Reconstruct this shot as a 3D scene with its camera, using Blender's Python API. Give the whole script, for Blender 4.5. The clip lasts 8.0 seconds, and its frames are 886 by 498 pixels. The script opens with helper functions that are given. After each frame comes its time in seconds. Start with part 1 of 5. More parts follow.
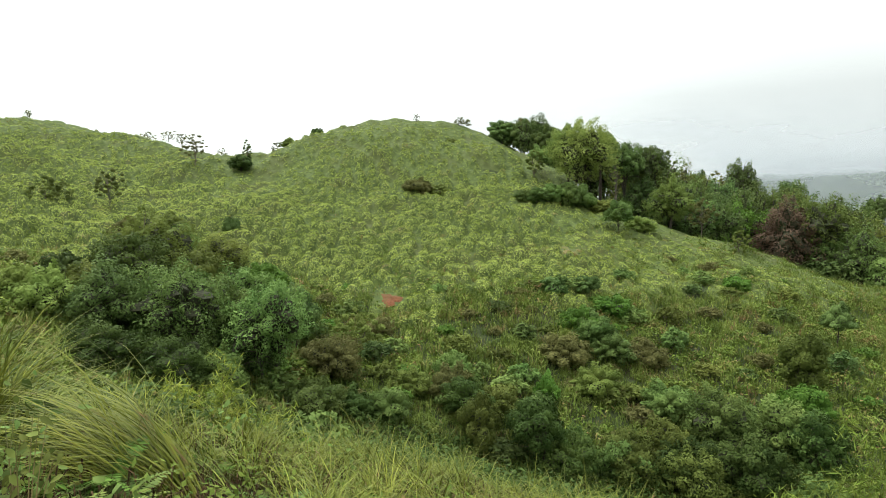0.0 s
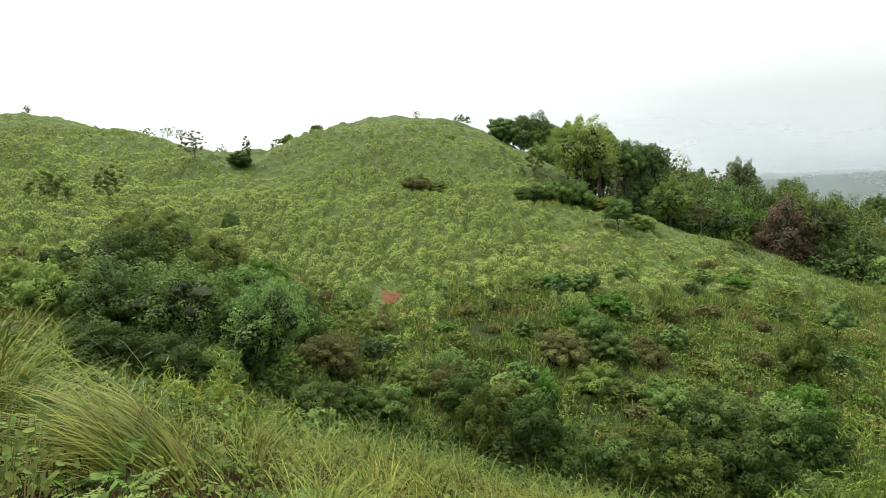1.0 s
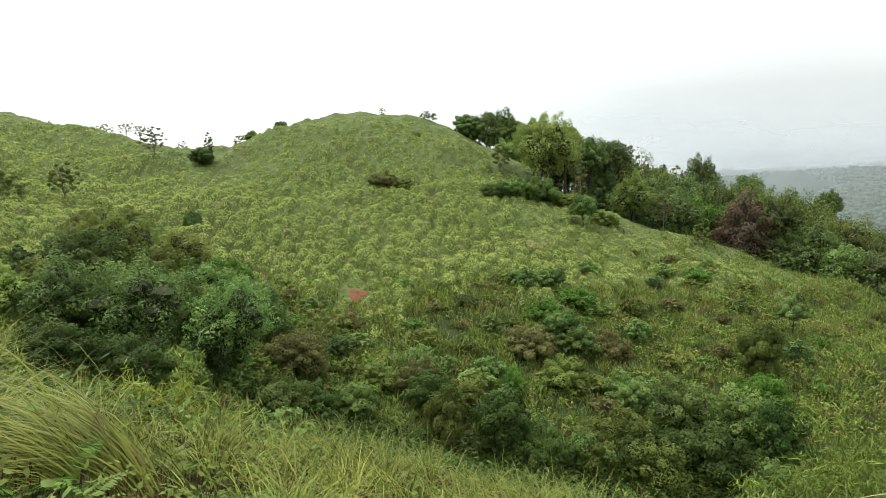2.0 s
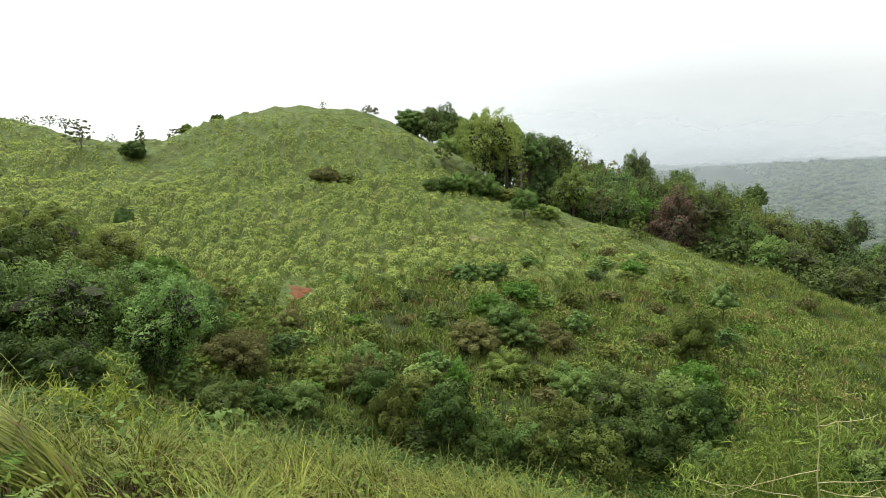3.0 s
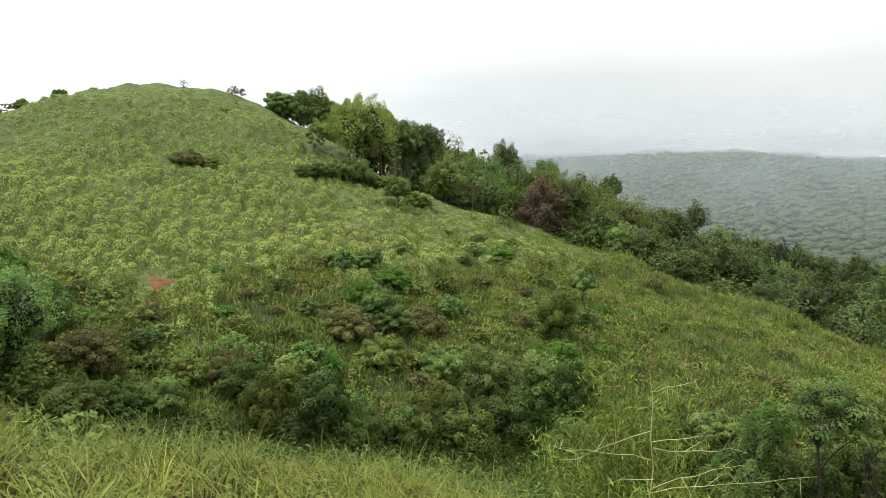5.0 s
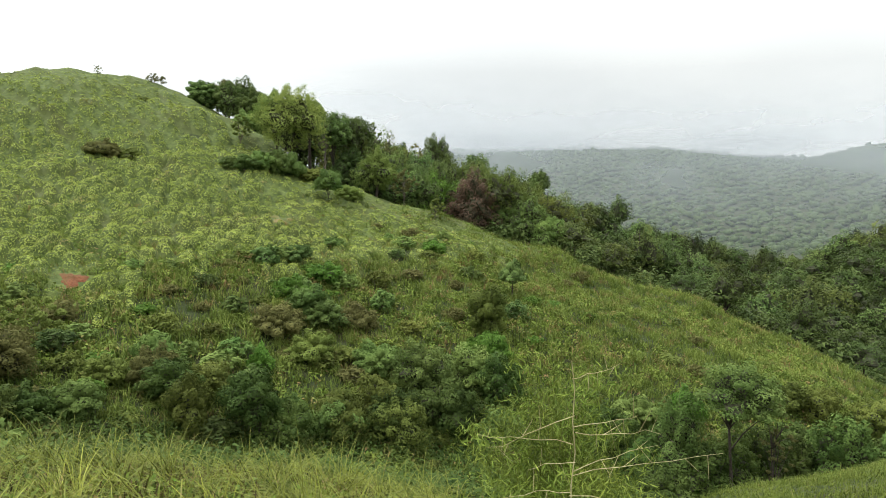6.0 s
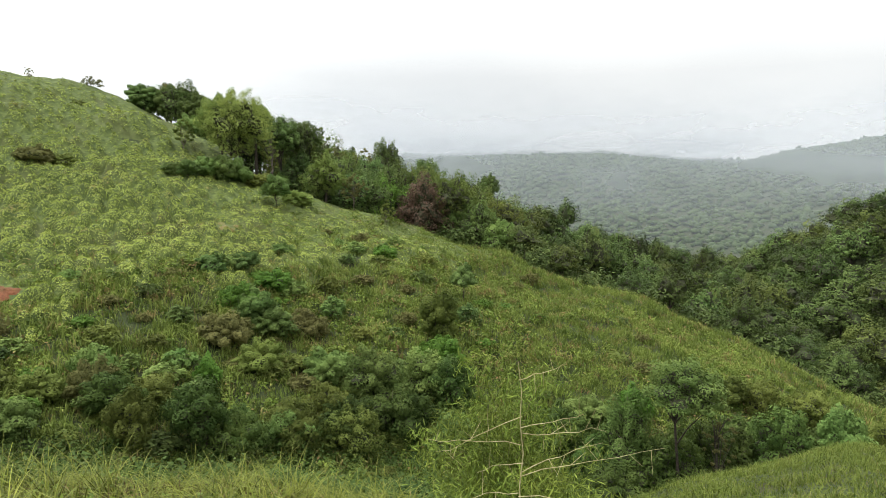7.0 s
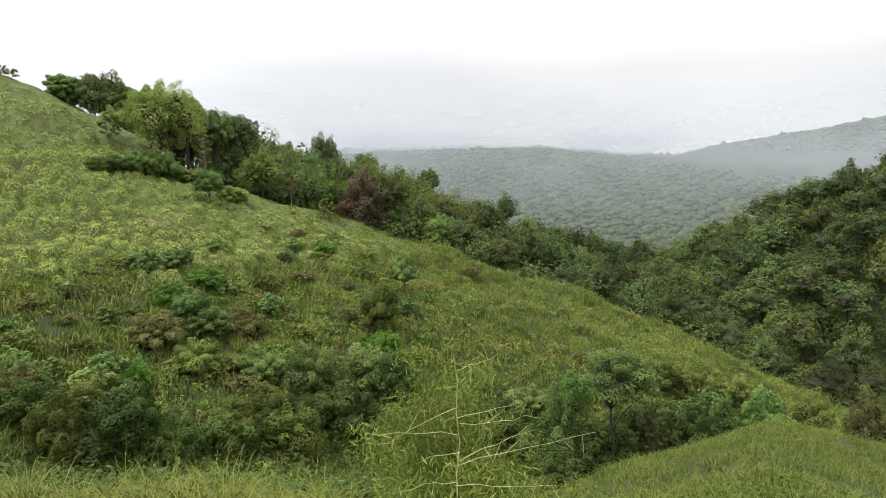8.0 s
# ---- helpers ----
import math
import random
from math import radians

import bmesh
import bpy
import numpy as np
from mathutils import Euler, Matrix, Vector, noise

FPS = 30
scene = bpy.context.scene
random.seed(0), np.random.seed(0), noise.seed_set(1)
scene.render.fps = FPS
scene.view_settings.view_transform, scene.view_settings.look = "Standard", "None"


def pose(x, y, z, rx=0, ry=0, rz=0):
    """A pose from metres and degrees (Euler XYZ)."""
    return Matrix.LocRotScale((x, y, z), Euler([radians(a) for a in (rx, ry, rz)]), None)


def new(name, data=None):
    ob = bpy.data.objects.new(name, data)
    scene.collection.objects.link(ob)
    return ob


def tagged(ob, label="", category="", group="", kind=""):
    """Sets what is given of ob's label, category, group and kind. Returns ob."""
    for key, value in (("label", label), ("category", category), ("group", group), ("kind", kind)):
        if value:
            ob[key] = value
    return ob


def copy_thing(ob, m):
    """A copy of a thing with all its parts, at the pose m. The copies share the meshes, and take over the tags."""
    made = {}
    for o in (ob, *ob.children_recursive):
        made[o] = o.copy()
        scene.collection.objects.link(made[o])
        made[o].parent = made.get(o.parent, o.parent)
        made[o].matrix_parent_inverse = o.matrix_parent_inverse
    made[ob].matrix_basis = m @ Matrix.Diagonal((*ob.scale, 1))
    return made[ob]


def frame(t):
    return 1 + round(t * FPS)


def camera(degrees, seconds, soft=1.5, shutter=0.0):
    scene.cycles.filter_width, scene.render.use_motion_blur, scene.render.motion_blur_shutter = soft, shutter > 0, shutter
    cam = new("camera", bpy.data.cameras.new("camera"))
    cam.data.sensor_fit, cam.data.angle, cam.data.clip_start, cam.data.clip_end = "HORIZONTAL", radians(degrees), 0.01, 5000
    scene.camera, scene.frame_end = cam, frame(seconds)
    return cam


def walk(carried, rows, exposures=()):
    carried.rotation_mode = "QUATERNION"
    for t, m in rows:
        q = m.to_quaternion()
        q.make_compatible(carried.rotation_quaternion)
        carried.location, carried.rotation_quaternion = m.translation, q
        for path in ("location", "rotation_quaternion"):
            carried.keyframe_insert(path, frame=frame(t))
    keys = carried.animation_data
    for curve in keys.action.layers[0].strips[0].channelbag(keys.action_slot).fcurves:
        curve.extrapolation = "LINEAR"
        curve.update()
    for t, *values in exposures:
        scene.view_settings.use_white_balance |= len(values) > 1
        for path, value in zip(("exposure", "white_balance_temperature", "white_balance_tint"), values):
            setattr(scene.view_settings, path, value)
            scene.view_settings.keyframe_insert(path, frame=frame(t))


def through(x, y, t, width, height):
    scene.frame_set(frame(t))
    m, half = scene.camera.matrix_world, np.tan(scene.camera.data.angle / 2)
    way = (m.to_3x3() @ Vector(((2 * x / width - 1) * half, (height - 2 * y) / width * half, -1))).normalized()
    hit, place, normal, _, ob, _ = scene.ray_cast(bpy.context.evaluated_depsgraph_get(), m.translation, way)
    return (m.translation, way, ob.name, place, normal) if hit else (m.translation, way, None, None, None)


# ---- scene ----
cam = camera(70.75, 8.0, soft=0.5)
walk(cam, [
    (0.0, pose(-0.000, -0.000, 0.000, 86.00, -0.00, 0.00)),
    (0.5, pose(-0.008, 0.024, 0.001, 85.86, 0.22, -0.01)),
    (1.0, pose(-0.017, 0.046, -0.017, 85.76, -0.18, -0.06)),
    (1.5, pose(-0.003, 0.064, -0.028, 85.64, -0.17, -1.02)),
    (3.0, pose(0.011, 0.115, -0.036, 85.01, 0.23, -8.30)),
    (3.5, pose(0.019, 0.105, -0.038, 84.75, 0.01, -10.42)),
    (4.0, pose(0.026, 0.081, -0.035, 84.52, -0.30, -12.84)),
    (5.5, pose(0.049, -0.006, -0.025, 83.51, -0.54, -23.25)),
    (6.0, pose(0.046, -0.029, -0.024, 83.35, -0.85, -26.01)),
    (6.5, pose(0.075, -0.028, -0.032, 83.49, -0.75, -28.12)),
    (7.0, pose(0.100, -0.026, -0.036, 83.81, -0.42, -30.54)),
    (7.5, pose(0.121, -0.040, -0.045, 83.40, -0.21, -33.16)),
    (8.0, pose(0.129, -0.067, -0.045, 83.36, -0.25, -36.02)),
], exposures=[(0.0, -0.09, 6500, 1), (3.5, -0.09, 6500, 4), (6.5, -0.09, 6500, 6), (8.0, -0.09, 6500, 10)])

# ---- light: a bright overcast sky, brighter overhead, and a veiled sun ----
SUN_EL, SUN_AZ = radians(58), radians(-62)
world = bpy.data.worlds.new("overcast_sky")
scene.world = world
world.use_nodes = True
wn, wl = world.node_tree.nodes, world.node_tree.links
wn.clear()
w_out = wn.new("ShaderNodeOutputWorld")
w_bg = wn.new("ShaderNodeBackground")
w_sky = wn.new("ShaderNodeTexSky")
w_sky.sky_type, w_sky.sun_disc = "NISHITA", False
w_sky.sun_elevation, w_sky.sun_rotation = SUN_EL, SUN_AZ
w_gain = wn.new("ShaderNodeVectorMath")
w_gain.operation = "SCALE"
w_gain.inputs["Scale"].default_value = 0.10
wl.new(w_sky.outputs[0], w_gain.inputs[0])
w_co = wn.new("ShaderNodeTexCoord")
w_sep = wn.new("ShaderNodeSeparateXYZ")
wl.new(w_co.outputs["Generated"], w_sep.inputs[0])
w_map = wn.new("ShaderNodeMapping")
w_map.inputs["Scale"].default_value = (1.0, 1.0, 1.5)
w_map.inputs["Location"].default_value = (1.35, 0.7, 0.3)
wl.new(w_co.outputs["Generated"], w_map.inputs[0])
w_noise = wn.new("ShaderNodeTexNoise")
w_noise.inputs["Scale"].default_value = 1.6
w_noise.inputs["Detail"].default_value = 4.0
w_noise.inputs["Roughness"].default_value = 0.45
wl.new(w_map.outputs[0], w_noise.inputs["Vector"])
w_cloud = wn.new("ShaderNodeValToRGB")
w_cloud.color_ramp.elements[0].position, w_cloud.color_ramp.elements[0].color = 0.30, (0.93, 0.94, 0.955, 1)
w_cloud.color_ramp.elements[1].position, w_cloud.color_ramp.elements[1].color = 0.68, (1.13, 1.13, 1.13, 1)
wl.new(w_noise.outputs[0], w_cloud.inputs[0])
w_lift = wn.new("ShaderNodeMapRange")      # overcast: the zenith is about two and a half times the horizon
w_lift.inputs["From Min"].default_value, w_lift.inputs["From Max"].default_value = 0.16, 0.9
w_lift.inputs["To Min"].default_value, w_lift.inputs["To Max"].default_value = 0.90, 3.4
wl.new(w_sep.outputs["Z"], w_lift.inputs["Value"])
w_layer = wn.new("ShaderNodeVectorMath")
w_layer.operation = "SCALE"
wl.new(w_cloud.outputs[0], w_layer.inputs[0])
w_side = wn.new("ShaderNodeVectorMath")     # the cloud is brighter towards the hidden sun
w_side.operation = "DOT_PRODUCT"
w_side.inputs[1].default_value = (math.sin(SUN_AZ), math.cos(SUN_AZ), 0.0)
wl.new(w_co.outputs["Generated"], w_side.inputs[0])
w_glow = wn.new("ShaderNodeMapRange")
w_glow.inputs["From Min"].default_value, w_glow.inputs["From Max"].default_value = -0.2, 0.9
w_glow.inputs["To Min"].default_value, w_glow.inputs["To Max"].default_value = 1.06, 1.55
wl.new(w_side.outputs["Value"], w_glow.inputs["Value"])
w_gl = wn.new("ShaderNodeMath")
w_gl.operation = "MULTIPLY"
wl.new(w_lift.outputs[0], w_gl.inputs[0])
wl.new(w_glow.outputs[0], w_gl.inputs[1])
wl.new(w_gl.outputs[0], w_layer.inputs["Scale"])
w_mix = wn.new("ShaderNodeMix")
w_mix.data_type = "RGBA"
w_mix.inputs[0].default_value = 0.92
wl.new(w_gain.outputs[0], w_mix.inputs[6])
wl.new(w_layer.outputs[0], w_mix.inputs[7])
wl.new(w_mix.outputs[2], w_bg.inputs[0])
w_bg.inputs[1].default_value = 1.0
wl.new(w_bg.outputs[0], w_out.inputs[0])

sun_data = bpy.data.lights.new("sun", "SUN")
sun_data.energy, sun_data.angle, sun_data.color = 2.8, radians(18), (1.0, 0.97, 0.92)
sun = new("sun", sun_data)
sun.rotation_euler = (math.pi / 2 - SUN_EL, 0, -SUN_AZ + math.pi)


# ---- materials ----
def foliage(name, dark, light, patch=0.15, through=0.35, rough=0.55, dry=None, dry_at=0.62, hue_by_object=0.10, gloss=0.04, fine=0.0):
    """Leaf or blade material: colour varies leaf by leaf, in patches, and from plant to plant."""
    m = bpy.data.materials.new(name)
    m.use_nodes = True
    n, l = m.node_tree.nodes, m.node_tree.links
    n.clear()
    out = n.new("ShaderNodeOutputMaterial")
    geo = n.new("ShaderNodeNewGeometry")
    info = n.new("ShaderNodeObjectInfo")
    no = n.new("ShaderNodeTexNoise")
    no.inputs["Scale"].default_value, no.inputs["Detail"].default_value, no.inputs["Roughness"].default_value = patch, 5.0, 0.65
    l.new(geo.outputs["Position"], no.inputs["Vector"])
    spread = n.new("ShaderNodeMapRange")
    spread.inputs["From Min"].default_value, spread.inputs["From Max"].default_value = 0.3, 0.7
    l.new(no.outputs[0], spread.inputs["Value"])
    mix_f = n.new("ShaderNodeMix")
    mix_f.inputs[0].default_value = 0.28 if fine else 0.55
    if fine:        # from tuft to tuft
        nf = n.new("ShaderNodeTexNoise")
        nf.inputs["Scale"].default_value, nf.inputs["Detail"].default_value = fine, 2.0
        l.new(geo.outputs["Position"], nf.inputs["Vector"])
        sf = n.new("ShaderNodeMapRange")
        sf.inputs["From Min"].default_value, sf.inputs["From Max"].default_value = 0.34, 0.66
        l.new(nf.outputs[0], sf.inputs["Value"])
        both = n.new("ShaderNodeMix")
        both.inputs[0].default_value = 0.45
        l.new(spread.outputs[0], both.inputs[2])
        l.new(sf.outputs[0], both.inputs[3])
        l.new(both.outputs[0], mix_f.inputs[2])
    else:
        l.new(spread.outputs[0], mix_f.inputs[2])
    l.new(geo.outputs["Random Per Island"], mix_f.inputs[3])
    col = n.new("ShaderNodeMix")
    col.data_type = "RGBA"
    col.inputs[6].default_value, col.inputs[7].default_value = (*dark, 1), (*light, 1)
    l.new(mix_f.outputs[0], col.inputs[0])
    last = col.outputs[2]
    if dry:
        no2 = n.new("ShaderNodeTexNoise")
        no2.inputs["Scale"].default_value, no2.inputs["Detail"].default_value = patch * 2.3, 4.0
        shift = n.new("ShaderNodeVectorMath")
        shift.inputs[1].default_value = (37.0, 11.0, 5.0)
        l.new(geo.outputs["Position"], shift.inputs[0])
        l.new(shift.outputs[0], no2.inputs["Vector"])
        add = n.new("ShaderNodeMath")
        add.operation = "MULTIPLY_ADD"
        add.inputs[1].default_value = 0.22
        l.new(geo.outputs["Random Per Island"], add.inputs[0])
        l.new(no2.outputs[0], add.inputs[2])
        step = n.new("ShaderNodeMapRange")
        step.inputs["From Min"].default_value, step.inputs["From Max"].default_value = dry_at, dry_at + 0.16
        l.new(add.outputs[0], step.inputs["Value"])
        dm = n.new("ShaderNodeMix")
        dm.data_type = "RGBA"
        dm.inputs[7].default_value = (*dry, 1)
        l.new(step.outputs[0], dm.inputs[0])
        l.new(last, dm.inputs[6])
        last = dm.outputs[2]
    hsv = n.new("ShaderNodeHueSaturation")
    val = n.new("ShaderNodeMapRange")
    val.inputs["To Min"].default_value, val.inputs["To Max"].default_value = 1 - 2.5 * hue_by_object, 1 + 2.5 * hue_by_object
    l.new(info.outputs["Random"], val.inputs["Value"])
    l.new(val.outputs[0], hsv.inputs["Value"])
    rnd = n.new("ShaderNodeMath")
    rnd.operation = "FRACT"
    mul = n.new("ShaderNodeMath")
    mul.operation = "MULTIPLY"
    mul.inputs[1].default_value = 7.13
    l.new(info.outputs["Random"], mul.inputs[0])
    l.new(mul.outputs[0], rnd.inputs[0])
    hue = n.new("ShaderNodeMapRange")
    hue.inputs["To Min"].default_value, hue.inputs["To Max"].default_value = 0.5 - 0.14 * hue_by_object, 0.5 + 0.06 * hue_by_object
    l.new(rnd.outputs[0], hue.inputs["Value"])
    l.new(hue.outputs[0], hsv.inputs["Hue"])
    l.new(last, hsv.inputs["Color"])
    bs = n.new("ShaderNodeBsdfPrincipled")
    bs.inputs["Roughness"].default_value = rough
    bs.inputs["Specular IOR Level"].default_value = gloss
    l.new(hsv.outputs[0], bs.inputs["Base Color"])
    tr = n.new("ShaderNodeBsdfTranslucent")
    l.new(hsv.outputs[0], tr.inputs["Color"])
    ms = n.new("ShaderNodeMixShader")
    ms.inputs[0].default_value = through
    l.new(bs.outputs[0], ms.inputs[1])
    l.new(tr.outputs[0], ms.inputs[2])
    l.new(ms.outputs[0], out.inputs[0])
    return m


def rough_surface(name, c1, c2, scale, c3=None, bump=0.3, rough=0.9):
    """Bark or soil: two colours at one scale, a third at a larger one, and relief."""
    m = bpy.data.materials.new(name)
    m.use_nodes = True
    n, l = m.node_tree.nodes, m.node_tree.links
    bs = n["Principled BSDF"]
    bs.inputs["Roughness"].default_value = rough
    bs.inputs["Specular IOR Level"].default_value = 0.2
    geo = n.new("ShaderNodeNewGeometry")
    a = n.new("ShaderNodeTexNoise")
    a.inputs["Scale"].default_value, a.inputs["Detail"].default_value = scale, 6.0
    b = n.new("ShaderNodeTexNoise")
    b.inputs["Scale"].default_value, b.inputs["Detail"].default_value = scale * 0.07, 4.0
    l.new(geo.outputs["Position"], a.inputs["Vector"])
    l.new(geo.outputs["Position"], b.inputs["Vector"])
    m1 = n.new("ShaderNodeMix")
    m1.data_type = "RGBA"
    m1.inputs[6].default_value, m1.inputs[7].default_value = (*c1, 1), (*c2, 1)
    st = n.new("ShaderNodeMapRange")
    st.inputs["From Min"].default_value, st.inputs["From Max"].default_value = 0.35, 0.65
    l.new(a.outputs[0], st.inputs["Value"])
    l.new(st.outputs[0], m1.inputs[0])
    m2 = n.new("ShaderNodeMix")
    m2.data_type = "RGBA"
    m2.inputs[7].default_value = (*(c3 or c2), 1)
    st2 = n.new("ShaderNodeMapRange")
    st2.inputs["From Min"].default_value, st2.inputs["From Max"].default_value = 0.5, 0.68
    l.new(b.outputs[0], st2.inputs["Value"])
    l.new(st2.outputs[0], m2.inputs[0])
    l.new(m1.outputs[2], m2.inputs[6])
    l.new(m2.outputs[2], bs.inputs["Base Color"])
    bp = n.new("ShaderNodeBump")
    bp.inputs["Strength"].default_value, bp.inputs["Distance"].default_value = bump, 0.5 / scale
    l.new(a.outputs[0], bp.inputs["Height"])
    l.new(bp.outputs[0], bs.inputs["Normal"])
    return m


# turf darkened so its colour stands for shade between the plants
M_GROUND = rough_surface("turf_with_gap_shade", (0.014, 0.020, 0.006), (0.032, 0.043, 0.011), 5.0, (0.026, 0.024, 0.009), 0.6)
M_SOIL = rough_surface("red_laterite_soil", (0.085, 0.030, 0.013), (0.145, 0.055, 0.024), 9.0, (0.08, 0.05, 0.018), 0.7)
M_PALESOIL = rough_surface("pale_dry_soil", (0.13, 0.12, 0.05), (0.20, 0.14, 0.065), 9.0, (0.10, 0.12, 0.035), 0.7)
M_BARK = rough_surface("grey_brown_bark", (0.09, 0.075, 0.055), (0.18, 0.15, 0.12), 9.0, (0.06, 0.06, 0.045), 0.8)
M_BARKDARK = rough_surface("dark_brown_bark", (0.035, 0.028, 0.022), (0.07, 0.055, 0.045), 9.0, (0.03, 0.03, 0.022), 0.8)
# near-black colour that paints the shade inside the crowns
M_CROWN_SHADE = rough_surface("crown_inner_shade", (0.020, 0.024, 0.012), (0.045, 0.045, 0.024), 7.0, (0.028, 0.038, 0.014), 1.0)
M_CANE = rough_surface("dry_bamboo_cane", (0.23, 0.20, 0.092), (0.37, 0.33, 0.175), 14.0, (0.20, 0.14, 0.07), 0.3, 0.6)
M_GREENCANE = rough_surface("green_bamboo_cane", (0.06, 0.09, 0.02), (0.13, 0.15, 0.04), 14.0, (0.16, 0.13, 0.05), 0.3, 0.6)
M_HILLGRASS = foliage("hill_grass_blades", (0.160, 0.222, 0.046), (0.380, 0.445, 0.108), 0.22, 0.15, rough=0.65, dry=(0.300, 0.225, 0.110), dry_at=0.74, fine=0.9)
# dead grass, its brown also darkened to paint shade between the tufts
M_THATCH_SHADE = foliage("dead_grass_and_gap_shade", (0.009, 0.007, 0.004), (0.085, 0.054, 0.026), 2.0, 0.03, rough=0.8, hue_by_object=0.0)
# sheet under the tussocks; the shade of their creases is in its colour
M_TURFCOVER = rough_surface("hill_turf_crease_shade", (0.036, 0.053, 0.014), (0.085, 0.108, 0.026), 3.0, (0.056, 0.066, 0.019), 0.8)
M_NEARGRASS = foliage("silver_grass_blades", (0.012, 0.028, 0.003), (0.195, 0.226, 0.036), 2.2, 0.12, rough=0.48, dry=(0.198, 0.150, 0.069), dry_at=0.77, gloss=0.10)
M_TUFT = foliage("yellow_green_grass_blades", (0.018, 0.042, 0.004), (0.275, 0.305, 0.050), 1.4, 0.15, rough=0.42, dry=(0.180, 0.108, 0.050), dry_at=0.80, gloss=0.10)
M_SHOOT = foliage("bamboo_shoot_leaves", (0.090, 0.140, 0.018), (0.300, 0.330, 0.055), 1.5, 0.25, gloss=0.08)
# haze over the wood is lightened into the dark and mid greens
M_DARK = foliage("dark_green_leaves", (0.019, 0.045, 0.012), (0.135, 0.188, 0.056), 0.5, 0.20, hue_by_object=0.14, fine=0.8)
# dark green leaves again, with gully and spur shade put in the colour
M_DARK_SHADED = foliage("shaded_dark_green_leaves", (0.012, 0.030, 0.007), (0.085, 0.125, 0.030), 0.5, 0.15, hue_by_object=0.14, fine=0.8)
M_MID = foliage("mid_green_leaves", (0.035, 0.076, 0.017), (0.165, 0.228, 0.064), 0.5, 0.22, hue_by_object=0.14, fine=0.8)
M_BRIGHT = foliage("bright_green_leaves", (0.036, 0.088, 0.013), (0.118, 0.205, 0.036), 0.6, 0.25, hue_by_object=0.06)
M_OLIVE = foliage("olive_green_leaves", (0.042, 0.064, 0.013), (0.155, 0.182, 0.044), 0.5, 0.25, hue_by_object=0.14, fine=0.8)
M_YELLOW = foliage("yellow_green_leaves", (0.082, 0.128, 0.026), (0.230, 0.285, 0.075), 0.5, 0.30, fine=0.8)
M_PURPLE = foliage("reddish_purple_leaves", (0.040, 0.030, 0.020), (0.155, 0.100, 0.068), 0.6, 0.20, hue_by_object=0.02)
M_BROWN = foliage("brown_green_leaves", (0.058, 0.068, 0.020), (0.180, 0.172, 0.062), 0.5, 0.38, hue_by_object=0.06)
M_LONG = foliage("long_slope_grass_blades", (0.038, 0.074, 0.014), (0.218, 0.266, 0.060), 0.35, 0.15, dry=(0.230, 0.150, 0.072), dry_at=0.69, fine=0.8)
M_WEED = foliage("slope_weed_leaves", (0.026, 0.060, 0.010), (0.165, 0.215, 0.040), 0.7, 0.15, dry=(0.190, 0.130, 0.060), dry_at=0.67)
M_SPUR = foliage("short_spur_grass_blades", (0.030, 0.055, 0.009), (0.146, 0.178, 0.037), 0.9, 0.10, dry=(0.190, 0.155, 0.070), dry_at=0.76)
M_FOREST = foliage("forest_leaves", (0.012, 0.026, 0.008), (0.088, 0.120, 0.034), 0.35, 0.18, hue_by_object=0.20, fine=0.45)
M_FOREST_OLIVE = foliage("olive_forest_leaves", (0.026, 0.041, 0.011), (0.136, 0.163, 0.042), 0.35, 0.18, fine=0.45)
M_BAMBOO = foliage("bamboo_leaves", (0.026, 0.056, 0.007), (0.200, 0.248, 0.044), 1.2, 0.20, gloss=0.08)
M_FAR = foliage("distant_forest_canopy", (0.026, 0.043, 0.017), (0.052, 0.073, 0.026), 0.012, 0.05)


